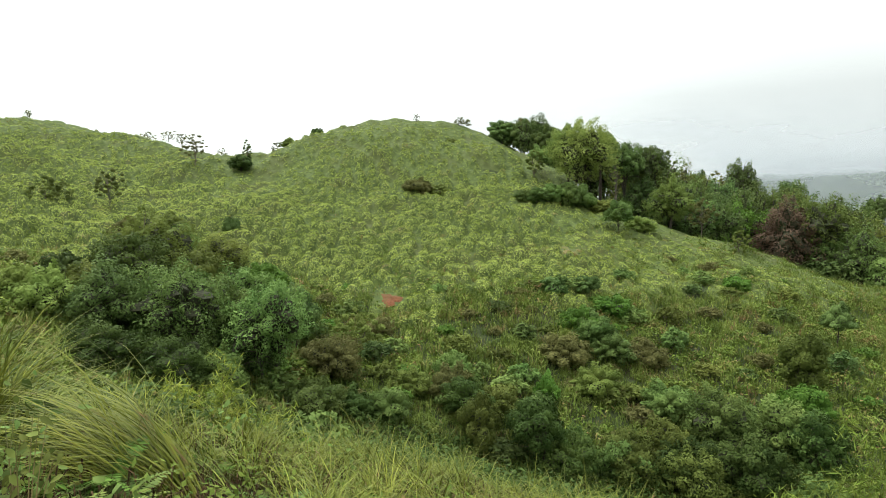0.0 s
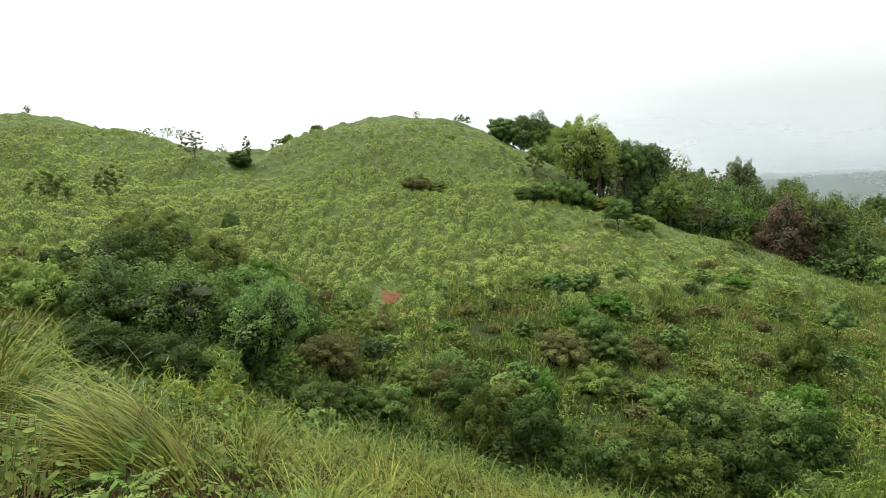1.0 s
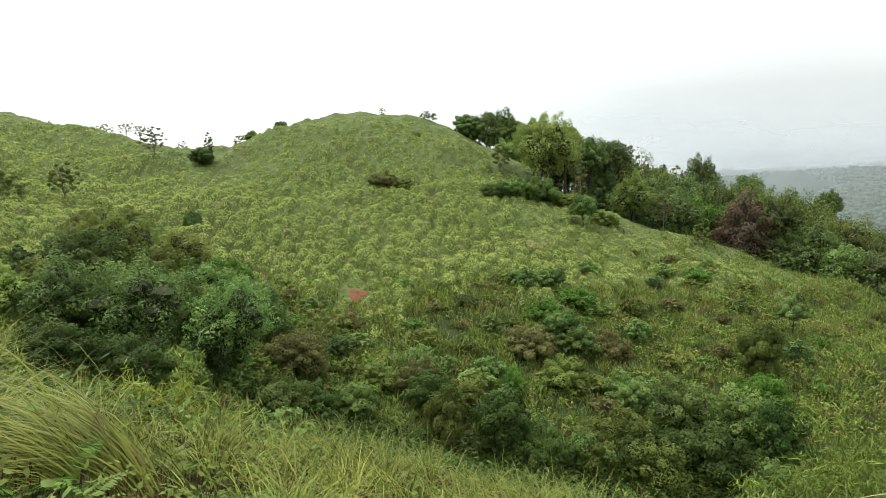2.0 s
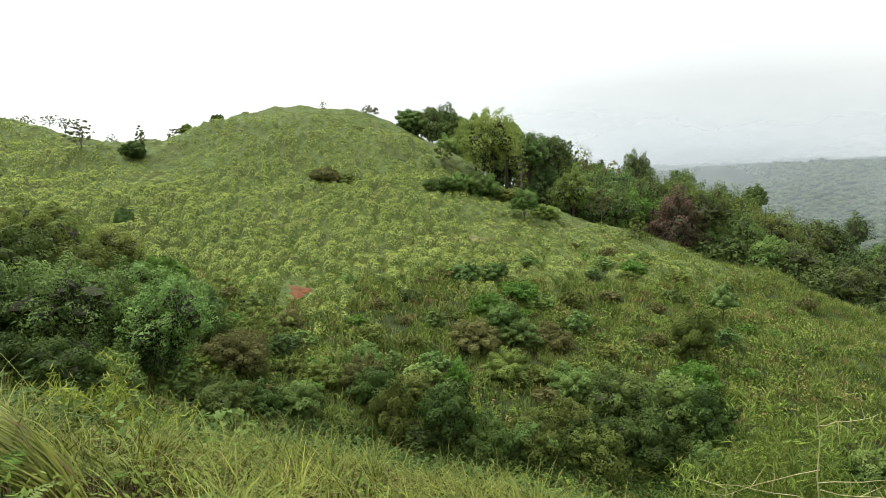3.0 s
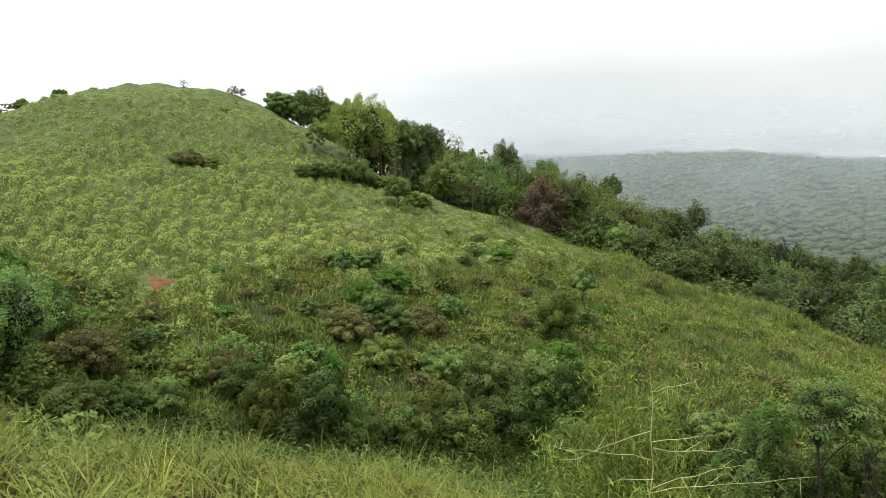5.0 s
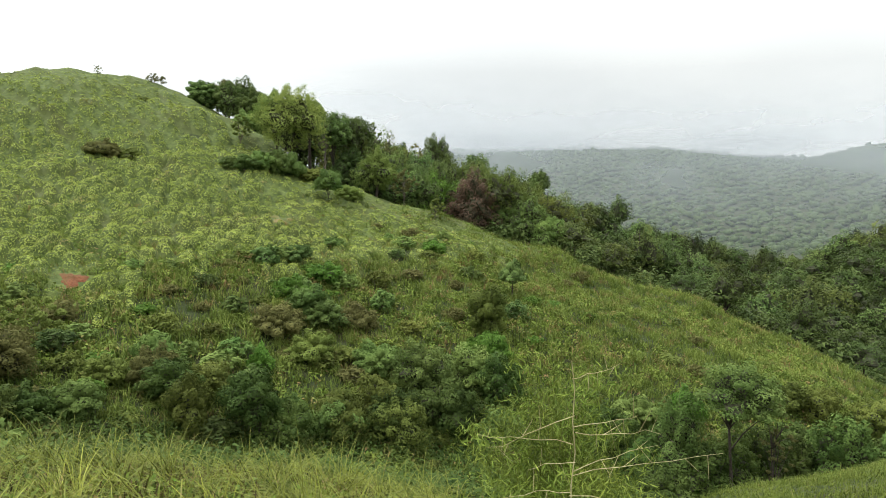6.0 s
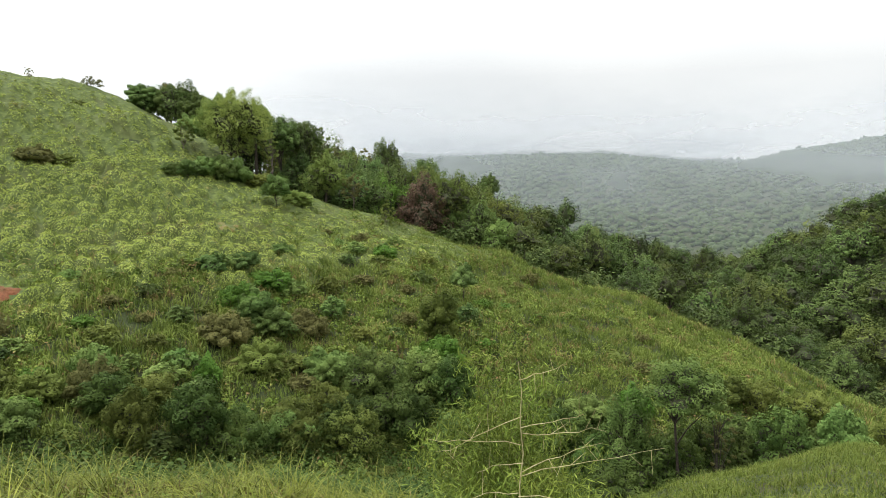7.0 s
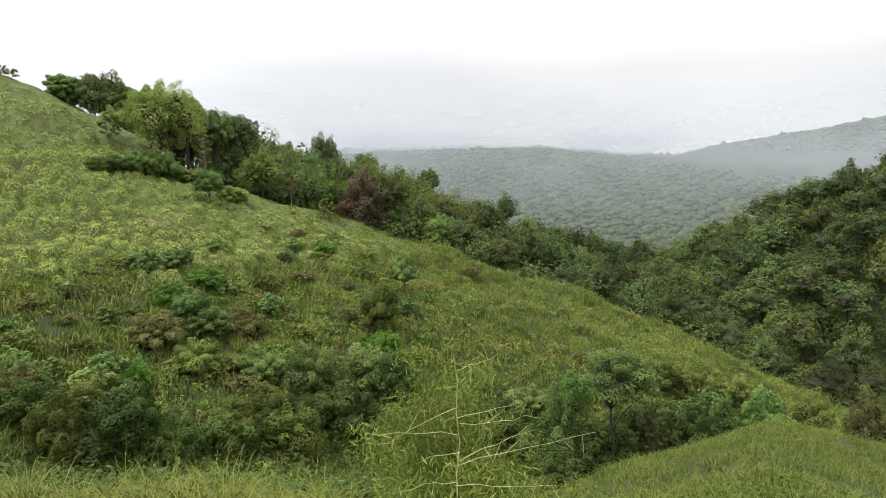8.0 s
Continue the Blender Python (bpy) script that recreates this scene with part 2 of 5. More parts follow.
# ---- the lie of the land, shaped to fit the camera's view: bearing (degrees right of ahead), distance and height of each landform line, seen from the lookout ----
LINES = [
    # the lookout slope's brow, and the grassy spur to the right
    [(-140, 9, 0.6), (-60, 7, -1.2), (-36, 7, -2.3), (-26, 8, -2.8), (-15, 9.5, -3.9), (0, 11, -5.1), (12, 11, -5.6), (26, 10.5, -6.0), (38, 11, -6.6), (48, 15, -8.0), (53, 18, -8.5), (60, 23, -9.4), (66, 28, -10.1), (73, 30, -10.8), (90, 28, -8), (140, 12, 0.6)],
    # the gully
    [(-140, 22, 4), (-60, 16, -3.5), (-36, 17, -5.2), (-26, 19, -7.0), (-15, 20, -8.6), (0, 22, -10.6), (12, 23, -12.0), (26, 25, -13.2), (38, 27, -14.2), (48, 30, -15.2), (56, 34, -16.2), (64, 38, -17.2), (73, 42, -18.4), (90, 40, -14), (140, 26, 4)],
    # the step half way up the hill
    [(-140, 45, 9), (-60, 40, -1.0), (-36, 45, -3.3), (-26, 45, -4.6), (-18, 44, -5.6), (-4, 42, -6.4), (8, 45, -6.1), (16, 47, -6.7), (24, 48, -7.7), (32, 49, -9.2), (40, 50, -11.2), (48, 50, -12.9), (56, 50, -14.5), (64, 50, -16.6), (73, 52, -19.0), (90, 52, -16), (140, 48, 8)],
    # the upper face
    [(-140, 70, 12), (-60, 75, 3.0), (-36, 80, 2.0), (-26, 78, 0.7), (-18, 72, 0.9), (-10, 72, 2.0), (-4, 72, 2.3), (3, 72, 2.2), (9, 70, 0.4), (16, 66, -2.6), (24, 63, -5.0), (32, 61, -7.8), (40, 60, -10.2), (48, 59, -12.4), (56, 57, -14.6), (64, 56, -17.0), (73, 60, -20.5), (90, 60, -18), (140, 70, 10)],
    # the skyline ridge, from the left shoulder over the summit and down the right edge
    [(-140, 100, 12), (-60, 140, 18), (-36, 135, 14.4), (-26, 125, 10.6), (-20, 100, 6.7), (-16, 96, 6.9), (-13, 96, 9.2), (-9.4, 97, 11.3), (-4.8, 99, 13.4), (0, 98, 12.8), (4.4, 95, 10.2), (7, 92, 7.7), (10, 86, 4.2), (13.5, 78, 0.4), (18.3, 72, -2.6), (24, 70, -4.5), (32, 67, -7.2), (39.4, 66, -9.6), (48, 64, -11.9), (56, 62, -14.4), (63, 60, -16.7), (68, 60, -19.0), (73, 66, -21.5), (90, 75, -18), (140, 100, 8)],
    # the ground behind it
    [(-140, 160, 5), (-60, 210, 8), (-36, 200, 5), (-20, 150, -4), (-4, 150, 2), (7, 140, -2), (14, 110, -5), (18, 96, -8), (24, 92, -10), (32, 92, -14), (40, 92, -20), (48, 90, -24), (56, 86, -26), (64, 84, -27), (73, 84, -28), (90, 100, -20), (140, 160, 0)],
    # the wooded ridges across the side valley
    [(-140, 260, 0), (-60, 300, 0), (-20, 240, -15), (-4, 240, -10), (12, 170, -8), (20, 140, -6), (26, 130, -6), (32, 140, -10), (40, 155, -16), (48, 180, -24), (55, 190, -28), (60, 170, -20), (65, 155, -11), (70, 145, -5), (76, 140, 1), (90, 140, 8), (140, 260, 0)],
    # the main valley, then the far mountain and the land beyond it
    [(-140, 600, -30), (-20, 560, -80), (20, 540, -76), (55, 540, -72), (90, 540, -60), (140, 600, -40)],
    [(-140, 1300, -20), (-20, 1300, -80), (14, 1270, 10), (24, 1250, 42), (34, 1240, 51), (44, 1240, 53), (51, 1240, 42), (56, 1240, 38), (60, 1250, 56), (66, 1260, 76), (73, 1270, 99), (90, 1280, 110), (140, 1300, 0)],
    [(-140, 2000, -90), (140, 2000, -90)],
]


def hermite(xs, ys, x):
    """Monotone cubic through (xs, ys) at x."""
    xs, ys = np.asarray(xs, float), np.asarray(ys, float)
    h, d = np.diff(xs), np.diff(ys) / np.diff(xs)
    m = np.zeros(len(xs))
    m[0], m[-1] = d[0], d[-1]
    ok = d[:-1] * d[1:] > 0
    m[1:-1][ok] = (2 * d[:-1] * d[1:] / np.where(ok, d[:-1] + d[1:], 1))[ok]
    i = np.clip(np.searchsorted(xs, x) - 1, 0, len(xs) - 2)
    u = (x - xs[i]) / h[i]
    return (ys[i] * (1 + 2 * u) * (1 - u) ** 2 + m[i] * h[i] * u * (1 - u) ** 2
            + ys[i + 1] * u * u * (3 - 2 * u) + m[i + 1] * h[i] * u * u * (u - 1))


def lines_at(az):
    """Distance and height of every landform line at the bearings az."""
    az = (np.asarray(az, float) + 180) % 360 - 180
    rs, zs = [np.zeros_like(az)], [np.full_like(az, -1.62)]
    for line in LINES:
        a = [p[0] for p in line]
        a = [a[-1] - 360] + a + [a[0] + 360]
        r = [p[1] for p in line]
        z = [p[2] for p in line]
        rs.append(hermite(a, [r[-1]] + r + [r[0]], az))
        zs.append(hermite(a, [z[-1]] + z + [z[0]], az))
    rs.append(np.full_like(az, 5200.0)), zs.append(np.full_like(az, -60.0))
    return np.array(rs), np.array(zs)


WAVES = [(random.uniform(0, 6.28), random.uniform(0, 6.28), 2 * math.pi / w, a) for w, a in
         ((23, 0.30), (17, 0.22), (11, 0.16), (7.3, 0.10), (5.1, 0.07), (3.7, 0.05), (2.6, 0.03))]


def ground(x, y):
    """Height of the land at x, y (arrays)."""
    x, y = np.atleast_1d(np.asarray(x, float)), np.atleast_1d(np.asarray(y, float))
    az, r = np.degrees(np.arctan2(x, y)), np.hypot(x, y)
    rs, zs = lines_at(az)
    h, d = np.diff(rs, axis=0), np.diff(zs, axis=0) / np.diff(rs, axis=0)
    m = np.zeros_like(zs)
    m[0], m[-1] = d[0], 0
    good = d[:-1] * d[1:] > 0
    m[1:-1] = np.where(good, 2 * d[:-1] * d[1:] / np.where(good, d[:-1] + d[1:], 1), 0)
    k = np.clip((rs <= r).sum(0) - 1, 0, len(rs) - 2)
    c = np.arange(len(r))
    u = np.clip((r - rs[k, c]) / h[k, c], 0, 1)
    z = (zs[k, c] * (1 + 2 * u) * (1 - u) ** 2 + m[k, c] * h[k, c] * u * (1 - u) ** 2
         + zs[k + 1, c] * u * u * (3 - 2 * u) + m[k + 1, c] * h[k, c] * u * u * (u - 1))
    fade = np.clip((r - 3) / 14, 0.0, 1) * np.clip(r / 60, 0.5, 3)
    for ph, di, kk, amp in WAVES:
        z += fade * amp * np.sin(kk * (x * np.cos(di) + y * np.sin(di)) + ph + 1.3 * np.sin(kk * 0.37 * (x - y)))
    return z


def spot(bearing, distance):
    b = np.radians(bearing)
    x, y = distance * np.sin(b), distance * np.cos(b)
    return x, y, float(ground(x, y)[0])


# ---- mesh helpers ----
def mesh_of(name, verts, faces, material, smooth=False):
    """A mesh from an array of vertices and a list of arrays of faces (each array N x 3 or N x 4)."""
    me = bpy.data.meshes.new(name)
    verts = np.asarray(verts, np.float32)
    faces = [np.asarray(f, np.int32) for f in (faces if isinstance(faces, list) else [faces]) if len(f)]
    loops = np.concatenate([f.ravel() for f in faces])
    sizes = np.concatenate([np.full(len(f), f.shape[1], np.int32) for f in faces])
    me.vertices.add(len(verts))
    me.vertices.foreach_set("co", verts.ravel())
    me.loops.add(len(loops))
    me.loops.foreach_set("vertex_index", loops)
    me.polygons.add(len(sizes))
    me.polygons.foreach_set("loop_start", np.concatenate([[0], np.cumsum(sizes)[:-1]]).astype(np.int32))
    me.polygons.foreach_set("loop_total", sizes)
    me.polygons.foreach_set("use_smooth", np.full(len(sizes), smooth))
    me.materials.append(material)
    me.update(calc_edges=True)
    me.validate()
    return me


def part(name, me, parent, label=""):
    ob = new(name, me)
    ob.parent = parent
    return tagged(ob, label) if label else ob


def unit(v):
    return v / np.maximum(np.linalg.norm(v, axis=-1, keepdims=True), 1e-9)


def leaf_cards(rng, at, out, size, narrow=0.45, droop=0.2, plain=False):
    """A folded, pointed leaf of four corners at every point of at, its face turned roughly along out."""
    n = len(at)
    out = unit(out + rng.normal(0, 0.20, (n, 3)))
    side = unit(np.cross(out, unit(rng.normal(0, 1, (n, 3)))))
    fore = np.cross(out, side)
    fore[:, 2] -= droop
    fore = unit(fore)
    L = size * rng.uniform(0.6, 1.3, (n, 1))
    W = L * narrow
    if plain:       # far off: three corners
        v = np.stack([at - fore * L * 0.5 + side * W * 0.6, at - fore * L * 0.5 - side * W * 0.6, at + fore * L * 0.6 - out * L * 0.1], 1)
        return v.reshape(-1, 3), np.arange(3 * n).reshape(n, 3)
    v = np.empty((n, 4, 3))
    v[:, 0] = at - fore * L * 0.5
    v[:, 1] = at + side * W * 0.5 - out * W * 0.15 + fore * L * 0.05
    v[:, 2] = at + fore * L * 0.5 - out * L * 0.1
    v[:, 3] = at - side * W * 0.5 - out * W * 0.15 + fore * L * 0.05
    return v.reshape(-1, 3), np.arange(4 * n).reshape(n, 4)


def tube(points, radii, sides=6):
    """A tapered tube along points, closed at the tip."""
    P = np.asarray(points, float)
    d = unit(np.gradient(P, axis=0))
    ref = np.where(np.abs(d[:, 2:3]) > 0.9, np.array([[1.0, 0, 0]]), np.array([[0, 0, 1.0]]))
    s = unit(np.cross(d, ref))
    t = np.cross(d, s)
    a = np.linspace(0, 2 * np.pi, sides, endpoint=False)
    ring = np.cos(a)[None, :, None] * s[:, None] + np.sin(a)[None, :, None] * t[:, None]
    v = (P[:, None] + ring * np.asarray(radii, float)[:, None, None]).reshape(-1, 3)
    i = np.arange(sides)
    q = [np.stack([k * sides + i, k * sides + (i + 1) % sides, (k + 1) * sides + (i + 1) % sides, (k + 1) * sides + i], 1) for k in range(len(P) - 1)]
    return v, np.concatenate(q)


def join(pieces):
    vs, fs, o = [], [], 0
    for v, f in pieces:
        vs.append(v), fs.append(f + o)
        o += len(v)
    return np.concatenate(vs), np.concatenate(fs)


def crown_points(rng, lumps, n):
    """Points and outward directions on a set of lumps (centre, radii), more on the large and the upper ones."""
    C = np.array([c for c, r in lumps])
    Rr = np.array([r for c, r in lumps])
    w = Rr[:, 0] * Rr[:, 1]
    k = rng.choice(len(C), n, p=w / w.sum())
    d = unit(rng.normal(0, 1, (n, 3)) + np.array([0, 0, 0.55]))
    rad = rng.uniform(0.40, 1.25, (n, 1)) ** 0.8
    return C[k] + d * Rr[k] * rad, unit(unit(d / Rr[k]) + np.array([0, 0, 0.25]))


def tree_lumps(rng, h, w, base, count, lump, flat=0.75, taper=0.0, dome=False):
    """Boughs set over the shell of an uneven crown that fills the width w and the height from base to h, and a few inside it."""
    hh = (h - base) / 2
    low = -0.15 if dome else -0.8
    size = lump * 2.4 * math.sqrt((1 - low) / count)
    turn, bulge = rng.uniform(0, 6.28), rng.uniform(0, 6.28, 3)
    C, Q = [], []
    for i in range(count):
        z = 1 - (i + 0.5) / count * (1 - low) + rng.normal(0, 0.07)
        z = min(max(z, low), 1.0)
        a = turn + i * 2.39996 + rng.normal(0, 0.25)
        f = math.sqrt(max(0.0, 1 - z * z))
        k = 0.80 * (1 + 0.16 * math.sin(2 * a + bulge[0]) + 0.12 * math.sin(3 * a + 2.5 * z + bulge[1])) * rng.uniform(0.82, 1.08)
        if i % 6 == 5:
            k *= 0.5
        c = np.array([math.cos(a) * f * w / 2 * k, math.sin(a) * f * w / 2 * k, z * hh * k])
        c[:2] *= 1 - taper * max(0.0, c[2] / hh)
        r = size * w / 2 * rng.uniform(0.65, 1.3)
        C.append(c), Q.append((r * rng.uniform(0.85, 1.2), r * rng.uniform(0.85, 1.2), min(r * flat, 0.6 * hh)))
    C, Q = np.array(C), np.array(Q)
    side = max((np.abs(C[:, 0]) + 0.9 * Q[:, 0]).max(), (np.abs(C[:, 1]) + 0.9 * Q[:, 1]).max())
    C[:, :2] *= w / 2 / side
    Q[:, :2] *= w / 2 / side
    up, down = (C[:, 2] + 0.9 * Q[:, 2]).max(), (C[:, 2] - 0.9 * Q[:, 2]).min()
    C[:, 2] = base + (C[:, 2] - down) * (h - base) / (up - down)
    return list(zip(C, Q))


ico = bmesh.new()
bmesh.ops.create_icosphere(ico, subdivisions=1, radius=1.0)
ICO_V = np.array([v.co[:] for v in ico.verts])
ICO_F = np.array([[v.index for v in f.verts] for f in ico.faces])
ico.free()
ico = bmesh.new()
bmesh.ops.create_icosphere(ico, subdivisions=4, radius=1.0)
BALL_V = np.array([v.co[:] for v in ico.verts])
BALL_F = np.array([[v.index for v in f.verts] for f in ico.faces])
ico.free()
ico = bmesh.new()
bmesh.ops.create_icosphere(ico, subdivisions=3, radius=1.0)
SMALL_V = np.array([v.co[:] for v in ico.verts])
SMALL_F = np.array([[v.index for v in f.verts] for f in ico.faces])
ico.free()


def leafy_crown(rng, h, w, base, boughs, leaf, n, taper, dome, narrow, droop, plain, depth):
    """A closed crown of rounded boughs: an uneven egg that swells over every bough, clad in leaves that face outwards."""
    i = np.arange(boughs)
    z = 1 - 2 * (i + 0.5) / boughs
    a = i * 2.39996 + rng.uniform(0, 6.28)
    f = np.sqrt(1 - z * z)
    tips = unit(np.stack([np.cos(a) * f, np.sin(a) * f, z], 1) + rng.normal(0, 0.45 / math.sqrt(boughs), (boughs, 3)))
    reach, wide = rng.uniform(0.62, 1.05, boughs), 2 / math.sqrt(boughs) * rng.uniform(0.75, 1.2, boughs)
    p1, p2, p3 = rng.uniform(0, 6.28, 3)
    egg = np.array([w / 2, w / 2, (h - base) / 2])

    def swell(d):
        """Place and outward direction on the crown in the directions d."""
        ang = np.arccos(np.clip(d @ tips.T, -1, 1)) / wide
        val = reach + 0.40 * (1 - np.minimum(ang, 2.0) ** 2)
        k = val.argmax(1)
        az = np.arctan2(d[:, 1], d[:, 0])
        R = val[np.arange(len(d)), k] * (1 + 0.12 * np.sin(2 * az + p1 + 2 * d[:, 2]) + 0.10 * np.sin(3 * az + p2) + 0.08 * np.sin(4 * d[:, 2] + p3))
        p = d * R[:, None]
        p[:, :2] *= 1 - taper * np.clip(p[:, 2:3], 0, 1)
        if dome:
            p[:, 2] = np.where(p[:, 2] < 0, 0.4 * p[:, 2], p[:, 2])
        out = unit((d * R[:, None] + (0.80 / wide[k] ** 2)[:, None] * (d - tips[k])) / egg)
        return p * egg, out

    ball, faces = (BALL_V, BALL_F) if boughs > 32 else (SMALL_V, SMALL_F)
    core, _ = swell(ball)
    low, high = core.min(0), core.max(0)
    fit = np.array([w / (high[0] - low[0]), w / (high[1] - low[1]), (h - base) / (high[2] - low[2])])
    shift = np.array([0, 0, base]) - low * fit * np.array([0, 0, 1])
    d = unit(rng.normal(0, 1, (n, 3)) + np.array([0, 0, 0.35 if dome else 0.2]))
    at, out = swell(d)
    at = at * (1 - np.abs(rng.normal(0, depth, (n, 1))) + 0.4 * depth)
    # the egg shrunk to a dark core, standing in for inner shade
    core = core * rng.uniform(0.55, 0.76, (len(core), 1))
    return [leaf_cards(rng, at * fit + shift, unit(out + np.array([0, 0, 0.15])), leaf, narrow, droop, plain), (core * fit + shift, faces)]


def tree(name, seed, h, w, base, leaf, n, material, bark, label, category="tree", lumps=16, lump=0.42, flat=0.72, taper=0.2,
         trunk_r=None, stems=1, group="", lean=0.0, narrow=0.5, droop=0.2, dense=True, plain=True, dome=False, depth=0.13):
    """A tree or shrub: a trunk (or several stems) with limbs that run to the lumps of a leafy crown."""
    rng = np.random.default_rng(seed)
    L = tree_lumps(rng, h, w, base, lumps, lump, flat, taper, dome)
    tr = trunk_r or 0.018 * h + 0.02
    thing = new(name)
    thing.empty_display_size = 0.2
    tagged(thing, label, category, group)
    for s in range(stems):
        a = rng.uniform(0, 6.28)
        foot = np.array([math.cos(a), math.sin(a), 0]) * (0.0 if stems == 1 else 0.06 * w)
        top = np.array([math.cos(a) * 0.1 * w + lean * h, math.sin(a) * 0.1 * w, base + (h - base) * 0.62]) if stems == 1 else \
            np.array([math.cos(a) * 0.25 * w, math.sin(a) * 0.25 * w, base + (h - base) * 0.55])
        u = np.linspace(0, 1, 7)[:, None]
        bend = np.sin(u * 3.0 + a) * 0.03 * h * np.array([[math.sin(a), math.cos(a), 0]])
        path = foot * (1 - u) + top * u + bend * u
        path[0, 2] -= 0.35
        wood = [tube(path, tr / stems ** 0.5 * (1.15 - 0.85 * u[:, 0]), 6 if stems == 1 else 4)]
        for c, r in L[s::stems * 2]:
            k = int(rng.integers(4, 6)) if base > 0.5 * h else int(rng.integers(2, 6))
            if path[k, 2] > c[2]:
                k = 3 if base > 0.5 * h else 2
            v = np.linspace(0, 1, 4)[:, None]
            limb = path[k] * (1 - v) + c * v
            limb[:, 2] += np.sin(v[:, 0] * np.pi) * 0.05 * h
            wood.append(tube(limb, tr * 0.42 * (1.05 - 0.85 * v[:, 0]) / stems ** 0.4, 4 if stems == 1 else 3))
        part("trunk" if stems == 1 else "stem", mesh_of("trunk", *join(wood), bark, True), thing)
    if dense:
        # solid core added so the gaps between leaves look shaded
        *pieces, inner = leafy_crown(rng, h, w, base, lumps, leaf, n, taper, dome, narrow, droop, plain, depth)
        part("branchwork", mesh_of("branchwork", *inner, M_CROWN_SHADE), thing, "dark core that paints the shade inside the crown")
    else:
        at, out = crown_points(rng, L, n)
        pieces = [leaf_cards(rng, at, out, leaf, narrow, droop, plain)]
    v, o, quads, tris = [], 0, [], []
    for pv, pf in pieces:
        v.append(pv)
        (quads if pf.shape[1] == 4 else tris).append(pf + o)
        o += len(pv)
    part("crown", mesh_of("crown", np.concatenate(v), [np.concatenate(g) for g in (quads, tris) if g], material), thing)
    return thing


def put(thing, bearing, distance, scale=1.0, turn=0.0, tall=1.0, sink=0.1):
    x, y, z = spot(bearing, distance)
    thing.matrix_basis = pose(x, y, z - sink, 0, 0, turn) @ Matrix.Diagonal((scale, scale, scale * tall, 1))
    return thing


def again(thing, bearing, distance, scale=1.0, turn=0.0, tall=1.0, sink=0.1, label=""):
    x, y, z = spot(bearing, distance)
    c = copy_thing(thing, Matrix.Identity(4))
    c.matrix_basis = pose(x, y, z - sink, 0, 0, turn) @ Matrix.Diagonal((scale, scale, scale * tall, 1))
    return tagged(c, label) if label else c


def blades(rng, foot, length, width, lean, segs=3, spread=0.35, curl=0.9):
    """Grass blades: foot points (N x 3), each a tapering ribbon that leans and curls over to a point."""
    n = len(foot)
    length, width = np.broadcast_to(length, (n,)), np.broadcast_to(width, (n,))
    a = rng.uniform(0, 2 * np.pi, n)
    dirn = np.stack([np.cos(a), np.sin(a)], 1) * spread * rng.uniform(0.3, 1.3, (n, 1)) + np.asarray(lean)
    tilt = np.linalg.norm(dirn, axis=1) + 0.05
    dirn = dirn / np.maximum(np.linalg.norm(dirn, axis=1, keepdims=True), 1e-6)
    b = np.arctan2(dirn[:, 1], dirn[:, 0]) + rng.normal(0, 0.6, n)
    side = np.stack([-np.sin(b), np.cos(b), np.zeros(n)], 1)
    rows, pos, lean_now = [], foot.copy(), tilt * 0.5
    step = (length / segs)[:, None]
    for k in range(segs):
        w = (width * (1.0 - 0.75 * (k / segs) ** 1.5))[:, None]
        rows += [pos - side * w / 2, pos + side * w / 2]
        flat = np.concatenate([dirn * np.sin(lean_now)[:, None], np.zeros((n, 1))], 1)
        pos = pos + (flat + np.cos(lean_now)[:, None] * np.array([0, 0, 1.0])) * step
        lean_now = lean_now + curl * rng.uniform(0.5, 1.4, n) * (0.5 + tilt) / segs * 1.4
    v = np.stack(rows + [pos], 1)
    base = np.arange(n)[:, None] * (2 * segs + 1)
    quads = [base + np.array([[2 * k, 2 * k + 1, 2 * k + 3, 2 * k + 2]]) for k in range(segs - 1)]
    tips = base + np.array([[2 * segs - 2, 2 * segs - 1, 2 * segs]])
    return v.reshape(-1, 3), ([np.concatenate(quads)] if quads else []) + [tips]


# ---- the ground: one sheet to the horizon ----
az_list = np.concatenate([np.arange(-180, -48, 4.0), np.arange(-48, 80, 0.5), np.arange(80, 180, 4.0)])
r_list = np.concatenate([np.linspace(0.4, 14, 30), np.geomspace(14.6, 210, 130), np.geomspace(216, 4800, 44)])
A, Rg = np.meshgrid(np.radians(az_list), r_list, indexing="ij")
gx, gy = (Rg * np.sin(A)).ravel(), (Rg * np.cos(A)).ravel()
gz = ground(gx, gy)
na, nr = len(az_list), len(r_list)
gi, gj = np.meshgrid(np.arange(na), np.arange(nr - 1), indexing="ij")
g_quads = np.stack([gi * nr + gj, gi * nr + gj + 1, ((gi + 1) % na) * nr + gj + 1, ((gi + 1) % na) * nr + gj], -1).reshape(-1, 4)[:, ::-1]
g_verts = np.concatenate([np.stack([gx, gy, gz], 1), [[0, 0, -1.62]]])
g_tris = np.stack([np.full(na, na * nr), np.arange(na) * nr, ((np.arange(na) + 1) % na) * nr], 1)[:, ::-1]
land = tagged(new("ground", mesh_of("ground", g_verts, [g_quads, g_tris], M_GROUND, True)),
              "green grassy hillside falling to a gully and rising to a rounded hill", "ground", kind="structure")

